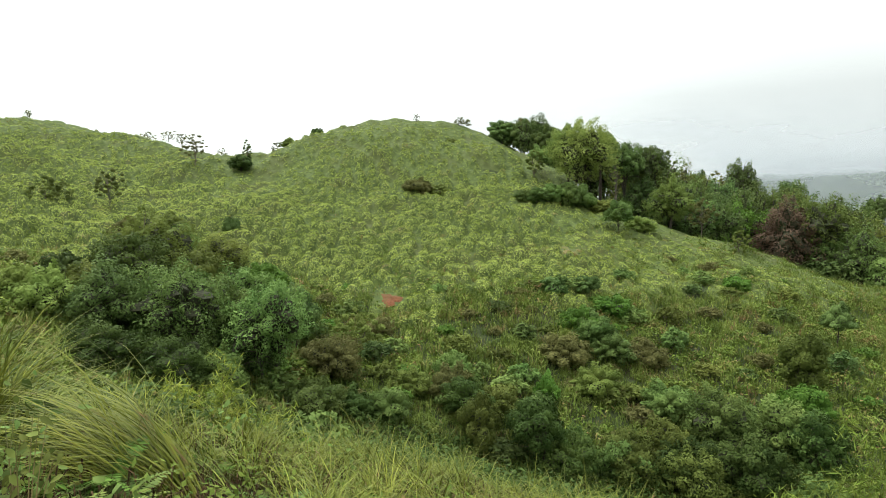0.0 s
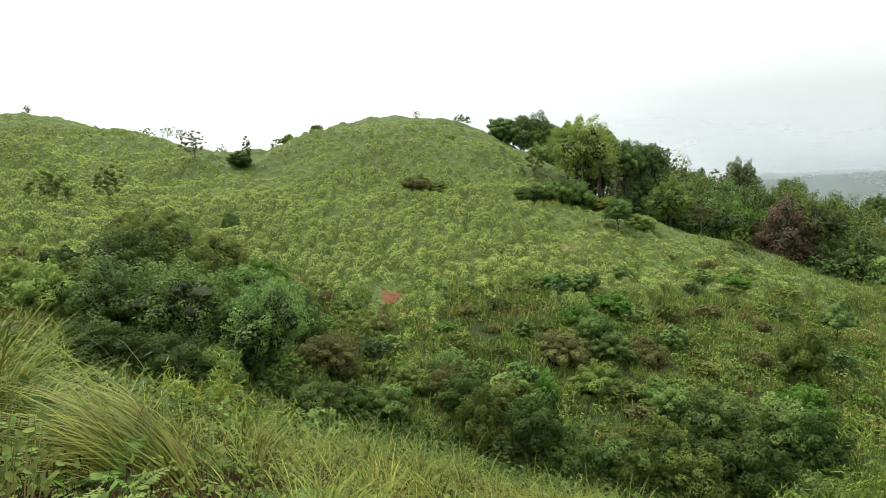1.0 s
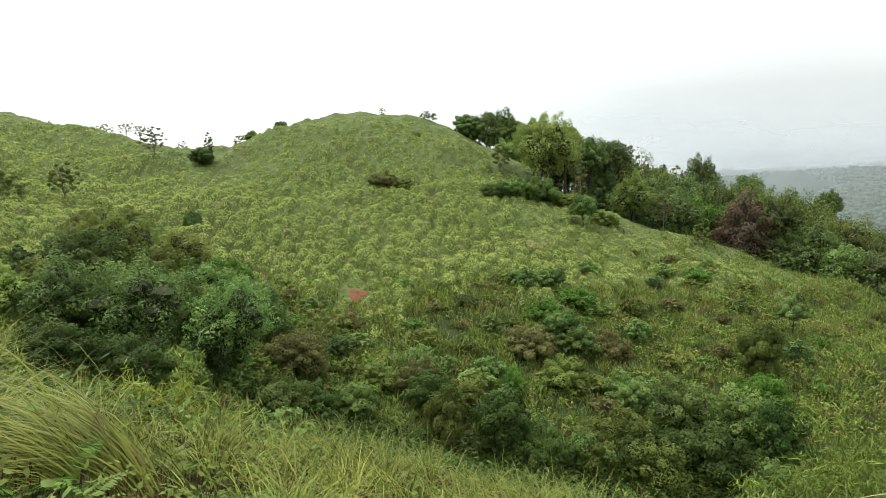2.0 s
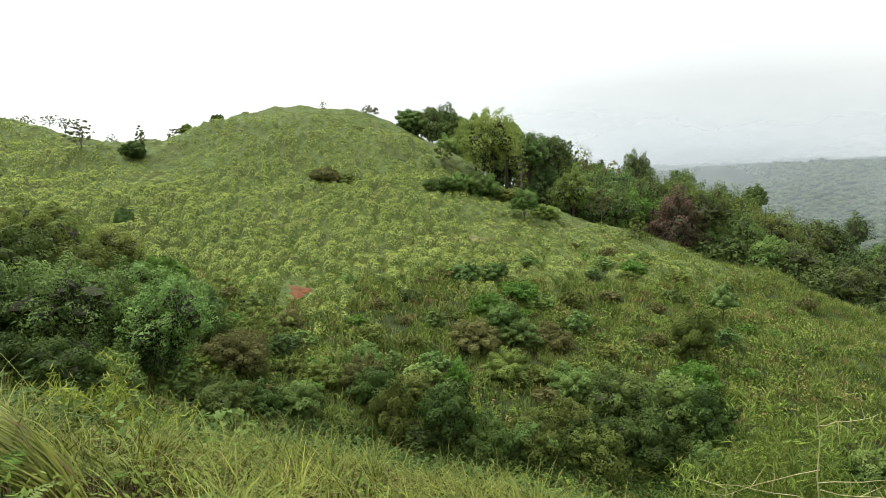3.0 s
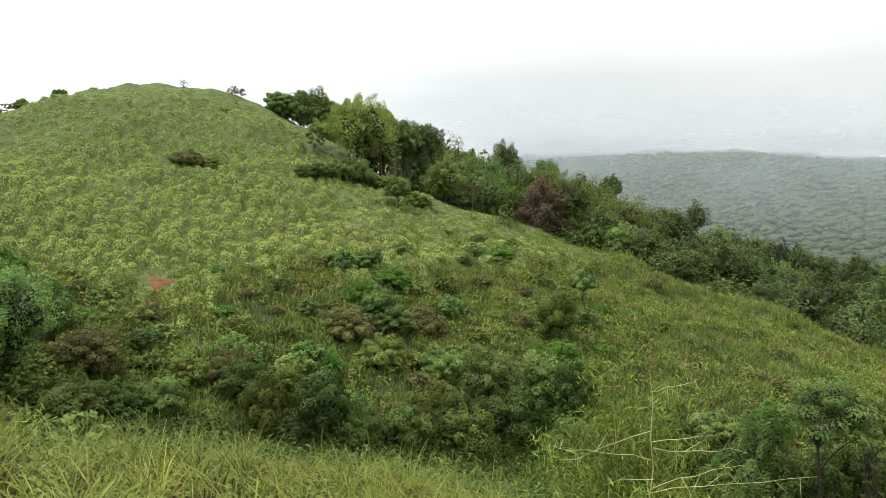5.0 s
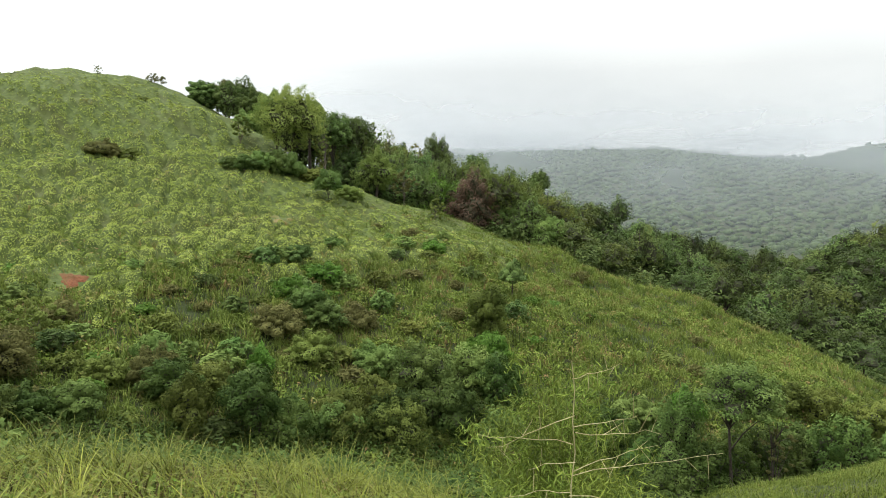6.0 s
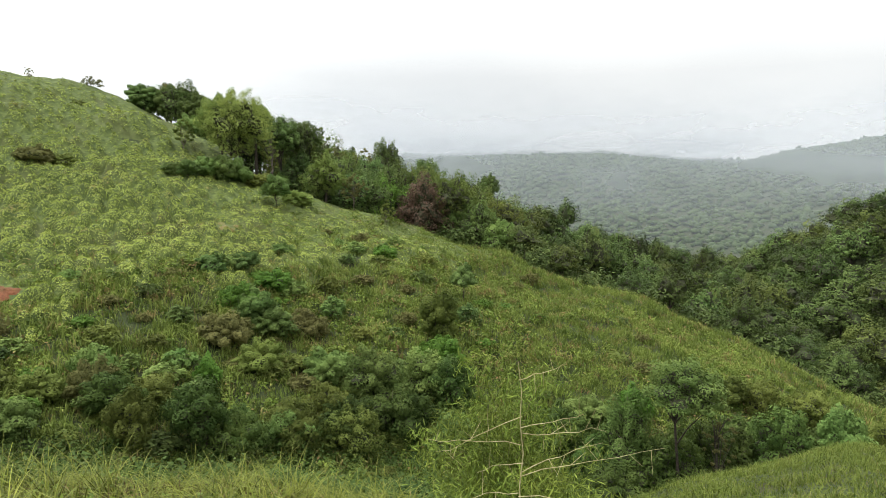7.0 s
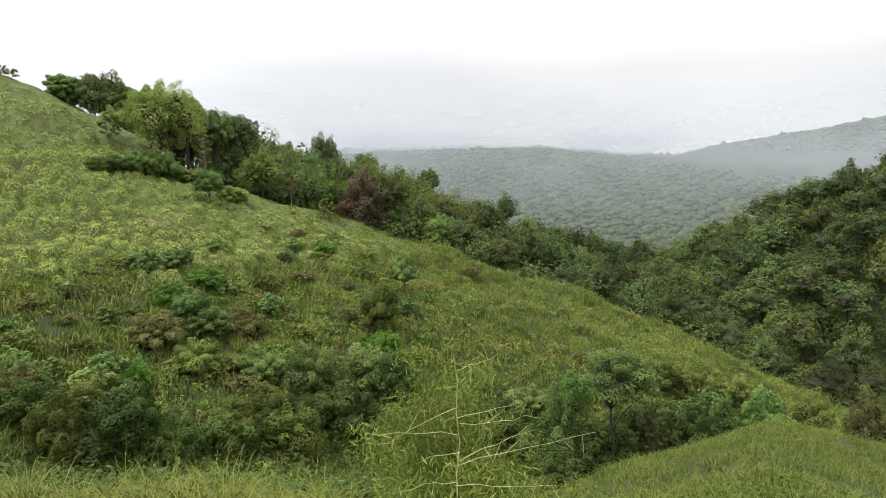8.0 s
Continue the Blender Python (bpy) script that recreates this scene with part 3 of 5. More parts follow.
# ---- mist over the far valley ----
def mist_sheet(name, r, az0, az1, z0, z1, most, zpeak, zspan, seed, patchy, toward=45, wide=80, white=(0.61, 0.65, 0.72)):
    """A thin curved layer of valley mist: white droplets that let most light through, denser about one height, in drifts."""
    m = bpy.data.materials.new(name)
    m.use_nodes = True
    n, l = m.node_tree.nodes, m.node_tree.links
    n.clear()
    out, geo = n.new("ShaderNodeOutputMaterial"), n.new("ShaderNodeNewGeometry")
    sep = n.new("ShaderNodeSeparateXYZ")
    l.new(geo.outputs["Position"], sep.inputs[0])
    mp = n.new("ShaderNodeMapping")
    mp.inputs["Location"].default_value = (seed * 91.0, seed * 37.0, 0)
    mp.inputs["Scale"].default_value = (1.0, 1.0, 2.6)
    l.new(geo.outputs["Position"], mp.inputs[0])
    no = n.new("ShaderNodeTexNoise")
    no.inputs["Scale"].default_value, no.inputs["Detail"].default_value, no.inputs["Roughness"].default_value = 6.0 / r, 3.0, 0.5
    l.new(mp.outputs[0], no.inputs["Vector"])
    dz = n.new("ShaderNodeMath")
    dz.operation = "SUBTRACT"
    dz.inputs[1].default_value = zpeak
    l.new(sep.outputs["Z"], dz.inputs[0])
    az_ = n.new("ShaderNodeMath")
    az_.operation = "ABSOLUTE"
    l.new(dz.outputs[0], az_.inputs[0])
    band = n.new("ShaderNodeMapRange")
    band.interpolation_type = "SMOOTHSTEP"
    band.inputs["From Min"].default_value, band.inputs["From Max"].default_value = 0.0, zspan
    band.inputs["To Min"].default_value, band.inputs["To Max"].default_value = 1.0, 0.0
    l.new(az_.outputs[0], band.inputs["Value"])
    dr = n.new("ShaderNodeMapRange")
    dr.inputs["From Min"].default_value, dr.inputs["From Max"].default_value = 0.36, 0.66
    dr.inputs["To Min"].default_value, dr.inputs["To Max"].default_value = most * (1 - patchy), most
    l.new(no.outputs[0], dr.inputs["Value"])
    al = n.new("ShaderNodeMath")
    al.operation = "MULTIPLY"
    l.new(band.outputs[0], al.inputs[0])
    l.new(dr.outputs[0], al.inputs[1])
    dot = n.new("ShaderNodeVectorMath")     # thins out to both sides of one bearing
    dot.operation = "DOT_PRODUCT"
    dot.inputs[1].default_value = (math.sin(radians(toward)) / r, math.cos(radians(toward)) / r, 0)
    l.new(geo.outputs["Position"], dot.inputs[0])
    fade = n.new("ShaderNodeMapRange")
    fade.interpolation_type = "SMOOTHSTEP"
    fade.inputs["From Min"].default_value, fade.inputs["From Max"].default_value = math.cos(radians(wide)), math.cos(radians(wide * 0.3))
    l.new(dot.outputs["Value"], fade.inputs["Value"])
    al2 = n.new("ShaderNodeMath")
    al2.operation = "MULTIPLY"
    l.new(al.outputs[0], al2.inputs[0])
    l.new(fade.outputs[0], al2.inputs[1])
    al = al2
    di, tl, tp = n.new("ShaderNodeBsdfDiffuse"), n.new("ShaderNodeBsdfTranslucent"), n.new("ShaderNodeBsdfTransparent")
    di.inputs[0].default_value = tl.inputs[0].default_value = (*white, 1)
    half = n.new("ShaderNodeMixShader")
    l.new(di.outputs[0], half.inputs[1])
    l.new(tl.outputs[0], half.inputs[2])
    ms = n.new("ShaderNodeMixShader")
    l.new(al.outputs[0], ms.inputs[0])
    l.new(tp.outputs[0], ms.inputs[1])
    l.new(half.outputs[0], ms.inputs[2])
    l.new(ms.outputs[0], out.inputs[0])
    a = np.radians(np.linspace(az0, az1, 60))
    zz = np.linspace(z0, z1, 14)
    rr = r * (1 + 0.06 * np.sin(a * 5 + seed))
    v = np.stack([np.repeat(rr * np.sin(a), 14), np.repeat(rr * np.cos(a), 14), np.tile(zz, 60)], 1)
    i, j = np.meshgrid(np.arange(59), np.arange(13), indexing="ij")
    q = np.stack([i * 14 + j, i * 14 + j + 1, (i + 1) * 14 + j + 1, (i + 1) * 14 + j], -1).reshape(-1, 4)
    return tagged(new("mist", mesh_of(name, v, q, m, True)), "thin white drifting mist over the far valley", "mist", kind="structure")


mist_sheet("mist_near", 300, 8, 100, -120, 32, 0.15, -40, 72, 1, 0.2)
mist_sheet("mist_middle", 420, 4, 100, -60, 61, 0.40, 8, 56, 2, 0.35)
mist_sheet("mist_far", 520, 0, 100, -20, 105, 0.48, 42, 56, 3, 0.4, 38, 70)
mist_sheet("low_cloud", 1110, 0, 72, 5, 140, 0.97, 56, 40, 4, 0.55, 37, 20, (0.50, 0.52, 0.55))

# ---- grass on the hill ----
rng = np.random.default_rng(11)
BARE = [(*spot(-4.8, 41.6)[:2], 1.15), (*spot(11.4, 55.4)[:2], 1.2)]


def scatter(rng, n, az0, az1, r0, r1):
    az = rng.uniform(az0, az1, n)
    r = np.sqrt(rng.uniform(r0 ** 2, r1 ** 2, n))
    b = np.radians(az)
    return az, r, r * np.sin(b), r * np.cos(b)


def tufts(rng, x, y, per, length, width, radius, spread=0.8, segs=2, lean=(0, 0), curl=1.0, low=0.6, high=1.35, stray=0.25):
    n = len(x)
    k = np.repeat(np.arange(n), per)
    big = rng.uniform(low, high, n)
    own = np.asarray(lean) + rng.normal(0, stray, (n, 2))
    a, q = rng.uniform(0, 6.28, len(k)), radius * big[k] * np.sqrt(rng.uniform(0, 1, len(k)))
    px, py = x[k] + np.cos(a) * q, y[k] + np.sin(a) * q
    foot = np.stack([px, py, ground(px, py) - 0.03], 1)
    ln = length * big[k] * rng.uniform(0.55, 1.2, len(k))
    return blades(rng, foot, ln, width * rng.uniform(0.7, 1.3, len(k)), own[k], segs, spread, curl)


def weed_mounds(rng, x, y, per, leaf, radius, height, narrow=0.55, plain=False):
    """Low domes clad in small leaves or short blades that lie along the dome."""
    k = np.repeat(np.arange(len(x)), per)
    d = unit(rng.normal(0, 1, (len(k), 3)) * np.array([1, 1, 0.7]) + np.array([0, 0, 0.5]))
    big = rng.uniform(0.5, 1.5, len(x))[k][:, None]
    at = d * np.array([radius, radius, height]) * big * rng.uniform(0.6, 1.0, (len(k), 1))
    at[:, 0] += x[k]
    at[:, 1] += y[k]
    at[:, 2] = np.abs(at[:, 2]) + ground(at[:, 0], at[:, 1])
    return leaf_cards(rng, at, d + np.array([0, 0, 0.6]), leaf, narrow, 0.3, plain)


def clear_of(x, y):
    ok = np.ones(len(x), bool)
    for bx, by, br in BARE:
        ok &= (x - bx) ** 2 + (y - by) ** 2 > br ** 2
    return ok


# the turf as one mounded sheet, dark to paint shade in the creases, a fountain of blades on each mound, and short
# blades mostly on the tops
CELL = 1.15
cell_at, cell_r, cell_h = rng.uniform(0.15, 0.85, (64, 64, 2)), rng.uniform(0.50, 0.80, (64, 64)), rng.uniform(0.45, 1.10, (64, 64))


def hill_foot(az):
    """Distance at which the hill's short turf begins, up to its shoulder towards the side valley."""
    rs = lines_at(az)[0]
    u = np.clip((az - 22) / 22, 0, 1)
    return rs[3] + 2.0 * np.sin(az * 0.35) + 1.4 * np.sin(az * 0.9 + 0.5) + 1.2 * np.sin(az * 2.3) - 4.5 * np.exp(-((az - 2) / 15) ** 2) + (rs[5] + 4 - rs[3]) * u * u * (3 - 2 * u)


def mound(x, y):
    """Height of the tussocks over the ground."""
    ci, cj = np.floor(x / CELL).astype(int), np.floor(y / CELL).astype(int)
    best = np.zeros(len(x))
    for di in (-1, 0, 1):
        for dj in (-1, 0, 1):
            a, b = (ci + di) % 64, (cj + dj) % 64
            d2 = ((ci + di + cell_at[a, b, 0]) * CELL - x) ** 2 + ((cj + dj + cell_at[a, b, 1]) * CELL - y) ** 2
            f = np.clip(1 - d2 / cell_r[a, b] ** 2, 0, 1)
            best = np.maximum(best, cell_h[a, b] * f * f * (3 - 2 * f))
    for bx, by, br in BARE:
        best = best * np.clip((np.hypot(x - bx, y - by) - br) / 0.9, 0, 1)
    crest = lines_at(np.degrees(np.arctan2(x, y)))[0][5] - np.hypot(x, y)
    foot = np.clip((np.hypot(x, y) - hill_foot(np.degrees(np.arctan2(x, y)))) / 5, 0, 1)
    return foot * best * (0.92 + 0.2 * np.sin(x * 0.31 + 1.7 * np.sin(y * 0.23))) * np.clip(0.12 + crest / 36, 0.12, 1)


ta, tr_ = np.arange(-44, 48.01, 0.2), np.geomspace(34, 150, 410)
TA, TR = np.meshgrid(ta, tr_, indexing="ij")
rs_, zs_ = lines_at(TA.ravel())
tx, ty = (TR * np.sin(np.radians(TA))).ravel(), (TR * np.cos(np.radians(TA))).ravel()
on = ((TR.ravel() < rs_[5] + 4) & (TR.ravel() > hill_foot(TA.ravel()) - 1 + 1.6 * np.sin(TA.ravel() * 2.3) + 1.2 * np.sin(TA.ravel() * 5.1 + 1))).reshape(TA.shape)
tv = np.stack([tx, ty, ground(tx, ty) + mound(tx, ty) + 0.10 - 0.6 * np.clip(1 - (TR.ravel() - hill_foot(TA.ravel())) / 2.5, 0, 1)], 1)
ii, jj = np.meshgrid(np.arange(len(ta) - 1), np.arange(len(tr_) - 1), indexing="ij")
full = on[:-1, :-1] & on[1:, :-1] & on[1:, 1:] & on[:-1, 1:]
ii, jj = ii[full], jj[full]
m_ = len(tr_)
tq = np.stack([ii * m_ + jj, ii * m_ + jj + 1, (ii + 1) * m_ + jj + 1, (ii + 1) * m_ + jj], -1)
used, tq = np.unique(tq, return_inverse=True)
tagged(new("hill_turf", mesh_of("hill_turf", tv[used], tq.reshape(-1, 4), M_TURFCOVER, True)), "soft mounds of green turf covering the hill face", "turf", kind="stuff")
cu, cv = [q.ravel() for q in np.meshgrid(np.arange(-90, 66), np.arange(19, 122), indexing="ij")]
x, y = (cu + cell_at[cu % 64, cv % 64, 0]) * CELL, (cv + cell_at[cu % 64, cv % 64, 1]) * CELL
az, r, big = np.degrees(np.arctan2(x, y)), np.hypot(x, y), cell_r[cu % 64, cv % 64] / 0.65
rs_, zs_ = lines_at(az)
keep = (az > -44) & (az < 48) & (r < rs_[5] + 2) & (r > hill_foot(az) - 4 * rng.uniform(0, 1, len(az))) & clear_of(x, y)
az, r, x, y, big, crest = az[keep], r[keep], x[keep], y[keep], big[keep], (rs_[5] - r)[keep]
big = big * np.clip(0.30 + crest / 26, 0.30, 1.0) * rng.uniform(0.75, 1.25, len(x))
mounds = []
for part_of, per, wide in ((r < 72, 9, 0.040), ((r >= 72) & (r < 105), 6, 0.050), (r >= 105, 4, 0.07)):
    k = np.repeat(np.flatnonzero(part_of), per)
    a, q = rng.uniform(0, 6.28, len(k)), 0.30 * big[k] * np.sqrt(rng.uniform(0, 1, len(k)))
    px, py = x[k] + np.cos(a) * q, y[k] + np.sin(a) * q
    foot = np.stack([px, py, ground(px, py) + mound(px, py) - 0.10], 1)
    out = np.stack([np.cos(a), np.sin(a)], 1) * (q / 0.30)[:, None] * 1.5 + rng.normal(0, 0.2, (len(x), 2))[k]
    mounds.append(blades(rng, foot, 0.58 * big[k] * rng.uniform(0.6, 1.25, len(k)), wide * rng.uniform(0.6, 1.3, len(k)), out, 2, 0.5, 1.7))
print("hill tussocks", len(x))
az = rng.uniform(-44, 48, 1150000)
r = 35 * (138 / 35) ** rng.uniform(0, 1, len(az))
rs_, zs_ = lines_at(az)
x, y = r * np.sin(np.radians(az)), r * np.cos(np.radians(az))
keep = (r < rs_[5] + 3) & (r > hill_foot(az) - 3 * rng.uniform(0, 1, len(az))) & clear_of(x, y)
x, y, r = x[keep], y[keep], r[keep]
up = mound(x, y)
# few blades in the creases, so the painted dark sheet shows there
keep = rng.uniform(0, 1, len(x)) < 0.05 + np.clip((up - 0.12) / 0.26, 0, 1)
x, y, r, up = x[keep], y[keep], r[keep], up[keep]
print("short blades", len(x))
gx, gy = (mound(x + 0.05, y) - up) / 0.05, (mound(x, y + 0.05) - up) / 0.05
at_ = np.stack([x, y, ground(x, y) + up + 0.12 + rng.uniform(0, 0.08, len(x))], 1)
v_, f_ = leaf_cards(rng, at_, 2.5 * np.stack([-gx, -gy, np.full(len(x), 1.0)], 1), (0.0021 * np.clip(r, 45, 110))[:, None], 0.42, 0.3, True)
mounds.append((v_, [f_]))
gv, gf, o = [], [], 0
for v_, f_ in mounds:
    gv.append(v_)
    gf += [q + o for q in f_]
    o += len(v_)
me = mesh_of("hill_grass", np.concatenate(gv), gf, M_HILLGRASS)
tagged(new("hill_grass", me), "yellow-green tussock grass covering the hill face", "grass", kind="stuff")

az, r, x, y = scatter(rng, 12500, -44, 76, 11, 78)
rs_, zs_ = lines_at(az)
step_r = hill_foot(az) + 3
keep = (r < step_r + 1 + 26 * rng.uniform(0, 1, len(r)) ** 1.7) & (r < rs_[5] + np.where(az > 24, 4, -2)) & (r > rs_[2] - 3 + 5 * rng.uniform(-1, 1, len(r))) & ((az < 44) | (r > rs_[2] - 5)) & clear_of(x, y)
x, y = x[keep], y[keep]
print("long tufts", len(x))
me = mesh_of("long_slope_grass", *tufts(rng, x, y, 24, 0.85, 0.048, 0.42, 0.9, 2, (-0.1, -0.25), 1.5, 0.45, 1.5, 0.35), M_LONG)
tagged(new("long_slope_grass", me), "long drooping green and rust-brown grass on the lower slope", "grass", kind="stuff")

az, r, x, y = scatter(rng, 42000, -44, 76, 12, 72)
rs_, zs_ = lines_at(az)
keep = (r < np.minimum(rs_[3] + 3 + np.where(az > 24, 20, 0), rs_[5] + 4)) & (r > rs_[2] - 3 + 4 * rng.uniform(-1, 1, len(r))) & ((az < 44) | (r > rs_[2] - 6)) & clear_of(x, y)
me = mesh_of("low_slope_turf", *tufts(rng, x[keep], y[keep], 7, 0.42, 0.060, 0.34, 0.9, 1, (0, 0), 1.0, 0.6, 1.4, 0.2), M_LONG)
tagged(new("low_slope_turf", me), "short green grass between the tufts of the lower slope", "grass", kind="stuff")

# ---- leafy weeds between the grass, in low mounds ----
az, r, x, y = scatter(rng, 7400, -44, 66, 11, 72)
rs_, zs_ = lines_at(az)
drift = np.sin(x * 0.23 + 1.1 * np.sin(y * 0.17)) * np.sin(y * 0.29 + 0.7) + rng.normal(0, 0.35, len(x))
keep = (r < np.minimum(rs_[3] + 4 + np.where(az > 15, 9, 0) + 20 * rng.uniform(0, 1, len(r)) ** 2.5, rs_[5] - 1)) & (r > rs_[1] + 1.5) & ((az < 44) | (r > rs_[2] - 6)) & clear_of(x, y) & (drift > -0.1)
print("weed mounds", keep.sum())
tagged(new("slope_weeds", mesh_of("slope_weeds", *weed_mounds(rng, x[keep], y[keep], 44, 0.18, 0.55, 0.5, 0.55, True), M_WEED)),
       "mixed green leafy weeds covering the lower slope", "weeds", kind="stuff")

# undergrowth in the shaded leaf colour, so the gully reads dark
az, r, x, y = scatter(rng, 6500, -46, 60, 9, 34)
rs_, zs_ = lines_at(az)
keep = (r > rs_[1] + 1.2) & (r < rs_[2] + 5) & ((az < 44) | (r > rs_[2] - 6))
tagged(new("gully_undergrowth", mesh_of("gully_undergrowth", *weed_mounds(rng, x[keep], y[keep], 46, 0.13, 0.55, 0.75, 0.5, True), M_DARK_SHADED)),
       "undergrowth filling the gully, shade painted into its dark green", "undergrowth", kind="stuff")

# ---- grass on the lookout slope and the spur ----
az, r, x, y = scatter(rng, 1500, -48, 80, 2.4, 14)
rs_, zs_ = lines_at(az)
keep = (r < rs_[1] + 2.5) & ((az > -14) | (r > 6.3)) & (az < 29 + 3 * rng.uniform(-1, 1, len(az)))
x, y = x[keep], y[keep]
print("slope tufts", len(x))
me = mesh_of("slope_grass", *tufts(rng, x, y, 38, 0.85, 0.0135, 0.15, 0.70, 4, (-0.40, -0.1), 1.5, 0.4, 1.5, 0.40), M_NEARGRASS)
tagged(new("slope_grass", me), "long windblown yellow-green grass on the near slope", "grass", kind="stuff")
# real dead grass, with the shade under the blades put into its colour
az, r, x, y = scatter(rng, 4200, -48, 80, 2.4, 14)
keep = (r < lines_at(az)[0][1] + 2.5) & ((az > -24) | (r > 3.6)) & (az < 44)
me = mesh_of("dead_grass", *tufts(rng, x[keep], y[keep], 14, 0.42, 0.016, 0.26, 1.6, 2, (-0.2, -0.1), 1.6, 0.5, 1.4, 0.3), M_THATCH_SHADE)
tagged(new("dead_grass", me), "brown dead grass under the green blades, darkened to paint their shade", "dead grass", kind="stuff")
az, r, x, y = [np.concatenate(q) for q in zip(scatter(rng, 4600, 43, 80, 10, 36), scatter(rng, 2200, 41, 80, 2.6, 10.5))]
keep = r < lines_at(az)[0][1] + 3
x, y = x[keep], y[keep]
print("spur tufts", len(x))
me = mesh_of("spur_grass", *tufts(rng, x, y, 22, 0.27, 0.015, 0.34, 1.1, 2, (-0.25, 0.0), 1.6, 0.4, 1.6, 0.35), M_SPUR)
tagged(new("spur_grass", me), "short yellow-green grass on the near spur", "grass", kind="stuff")


# ---- bare soil ----
def soil_patch(name, bearing, distance, wide, deep, material, label, seed):
    rng = np.random.default_rng(seed)
    cx, cy, _ = spot(bearing, distance)
    b = radians(bearing)
    na_, nr_ = 28, 7
    edge = 1 + 0.22 * np.sin(np.arange(na_) * 2 * np.pi / na_ * 3 + seed) + rng.normal(0, 0.10, na_)
    vs = []
    for k in range(nr_):
        u = (k + 0.02) / (nr_ - 1)
        t = np.arange(na_) * 2 * np.pi / na_
        lx, ly = np.cos(t) * wide / 2 * u * edge, np.sin(t) * deep / 2 * u * edge
        px, py = cx + lx * math.cos(b) + ly * math.sin(b), cy - lx * math.sin(b) + ly * math.cos(b)
        vs.append(np.stack([px, py, ground(px, py) + 0.24 - 0.30 * u ** 3 + rng.normal(0, 0.035, na_)], 1))
    i, j = np.meshgrid(np.arange(nr_ - 1), np.arange(na_), indexing="ij")
    q = np.stack([i * na_ + j, (i + 1) * na_ + j, (i + 1) * na_ + (j + 1) % na_, i * na_ + (j + 1) % na_], -1).reshape(-1, 4)
    return tagged(new(name, mesh_of(name, np.concatenate(vs), q, material, True)), label, "soil", kind="structure")


soil_patch("red_soil", -4.8, 41.6, 1.7, 2.3, M_SOIL, "small scar of bare red earth on the slope", 1)
soil_patch("pale_soil", 11.4, 55.0, 1.6, 1.2, M_PALESOIL, "bare pale brown earth on the slope", 2)
soil_patch("pale_soil", 11.0, 56.5, 1.2, 1.0, M_PALESOIL, "bare pale brown earth on the slope", 5)
soil_patch("pale_soil", 12.4, 56.0, 0.9, 0.9, M_PALESOIL, "bare pale brown earth on the slope", 7)

# ---- forest across the side valley ----
FOREST = "wooded valley side"
kinds = []
FOREST_KINDS = (
    (8.8, 6.6, 3.4, M_DARK, "dark green broadleaf tree in dense valley forest"),
    (8.2, 7.4, 3.6, M_FOREST, "mid-green spreading tree in dense valley forest"),
    (10.0, 6.2, 3.8, M_FOREST, "tall mid-green tree in dense valley forest"),
    (7.6, 6.8, 3.0, M_FOREST_OLIVE, "olive-green rounded tree in dense valley forest"),
    (8.0, 8.4, 4.4, M_FOREST, "flat-topped green tree in valley forest"))
for i, (hh, ww, bb, mat, lab) in enumerate(FOREST_KINDS):
    kinds.append(tree("forest_tree", 100 + i, hh, ww, bb, 0.27, 3000, mat, M_BARKDARK, lab, lumps=26, lump=0.52, depth=0.08, group=FOREST, flat=0.5, taper=0.15, dome=True))
for i, (hh, ww, bb, mat, lab) in enumerate(FOREST_KINDS):       # coarser foliage for the farther slope
    kinds.append(tree("forest_tree", 110 + i, hh, ww, bb, 0.36, 1800, mat, M_BARKDARK, lab, lumps=20, lump=0.52, depth=0.08, group=FOREST, flat=0.5, taper=0.15, dome=True))
az, r, x, y = scatter(rng, 16000, 14, 82, 62, 205)
rs_, zs_ = lines_at(az)
keep = (r > rs_[5] + 6) & (r < np.where(az < 18, 112, rs_[7] + 14)) & ((az > 34) | (r > 87)) | ((az > 64) & (r > 88) & (r < 140))
az, r = az[keep], r[keep]
chosen = []
for a, d in zip(az, r):
    px, py = d * math.sin(radians(a)), d * math.cos(radians(a))
    if all((px - u) ** 2 + (py - v) ** 2 > (4.0 if d < 84 else 4.9) ** 2 for _, _, u, v in chosen):
        chosen.append((d, a, px, py))
chosen.sort()
first = [True] * 10
for d, a, px, py in chosen:
    k = int(rng.choice(5, p=(0.24, 0.28, 0.12, 0.26, 0.10)))
    k += 0 if d < 96 else 5
    (put if first[k] else again)(kinds[k], a, d, rng.uniform(0.5, 0.8) if d < 84 else rng.uniform(0.75, 1.25), rng.uniform(0, 360), rng.uniform(0.8, 1.15), 0.6)
    first[k] = False
print("forest trees", len(chosen))


def drop_unused(protos, unused):
    """Takes away kinds that were never set down."""
    for thing, idle in zip(protos, unused):
        if idle:
            for o in (*thing.children_recursive, thing):
                bpy.data.objects.remove(o)


drop_unused(kinds, first)
az, r, x, y = scatter(rng, 3600, 12, 82, 62, 205)
rs_, zs_ = lines_at(az)
keep = (r > rs_[5] + 5) & (r < np.where(az < 18, 112, rs_[7] + 12)) & ((az > 30) | (r > 76)) | ((az > 62) & (r > 80) & (r < 140))
under = []
for px, py in list(zip(x[keep], y[keep])):
    hh = rng.uniform(1.5, 3.2)
    lum = [(np.array([px + rng.normal(0, 1.2), py + rng.normal(0, 1.2), float(ground(px, py)[0]) + hh * rng.uniform(0.3, 0.8)]), np.array([1.7, 1.7, 1.5])) for _ in range(4)]
    under.append(leaf_cards(rng, *crown_points(rng, lum, 110), 0.42, 0.5, 0.2, True))
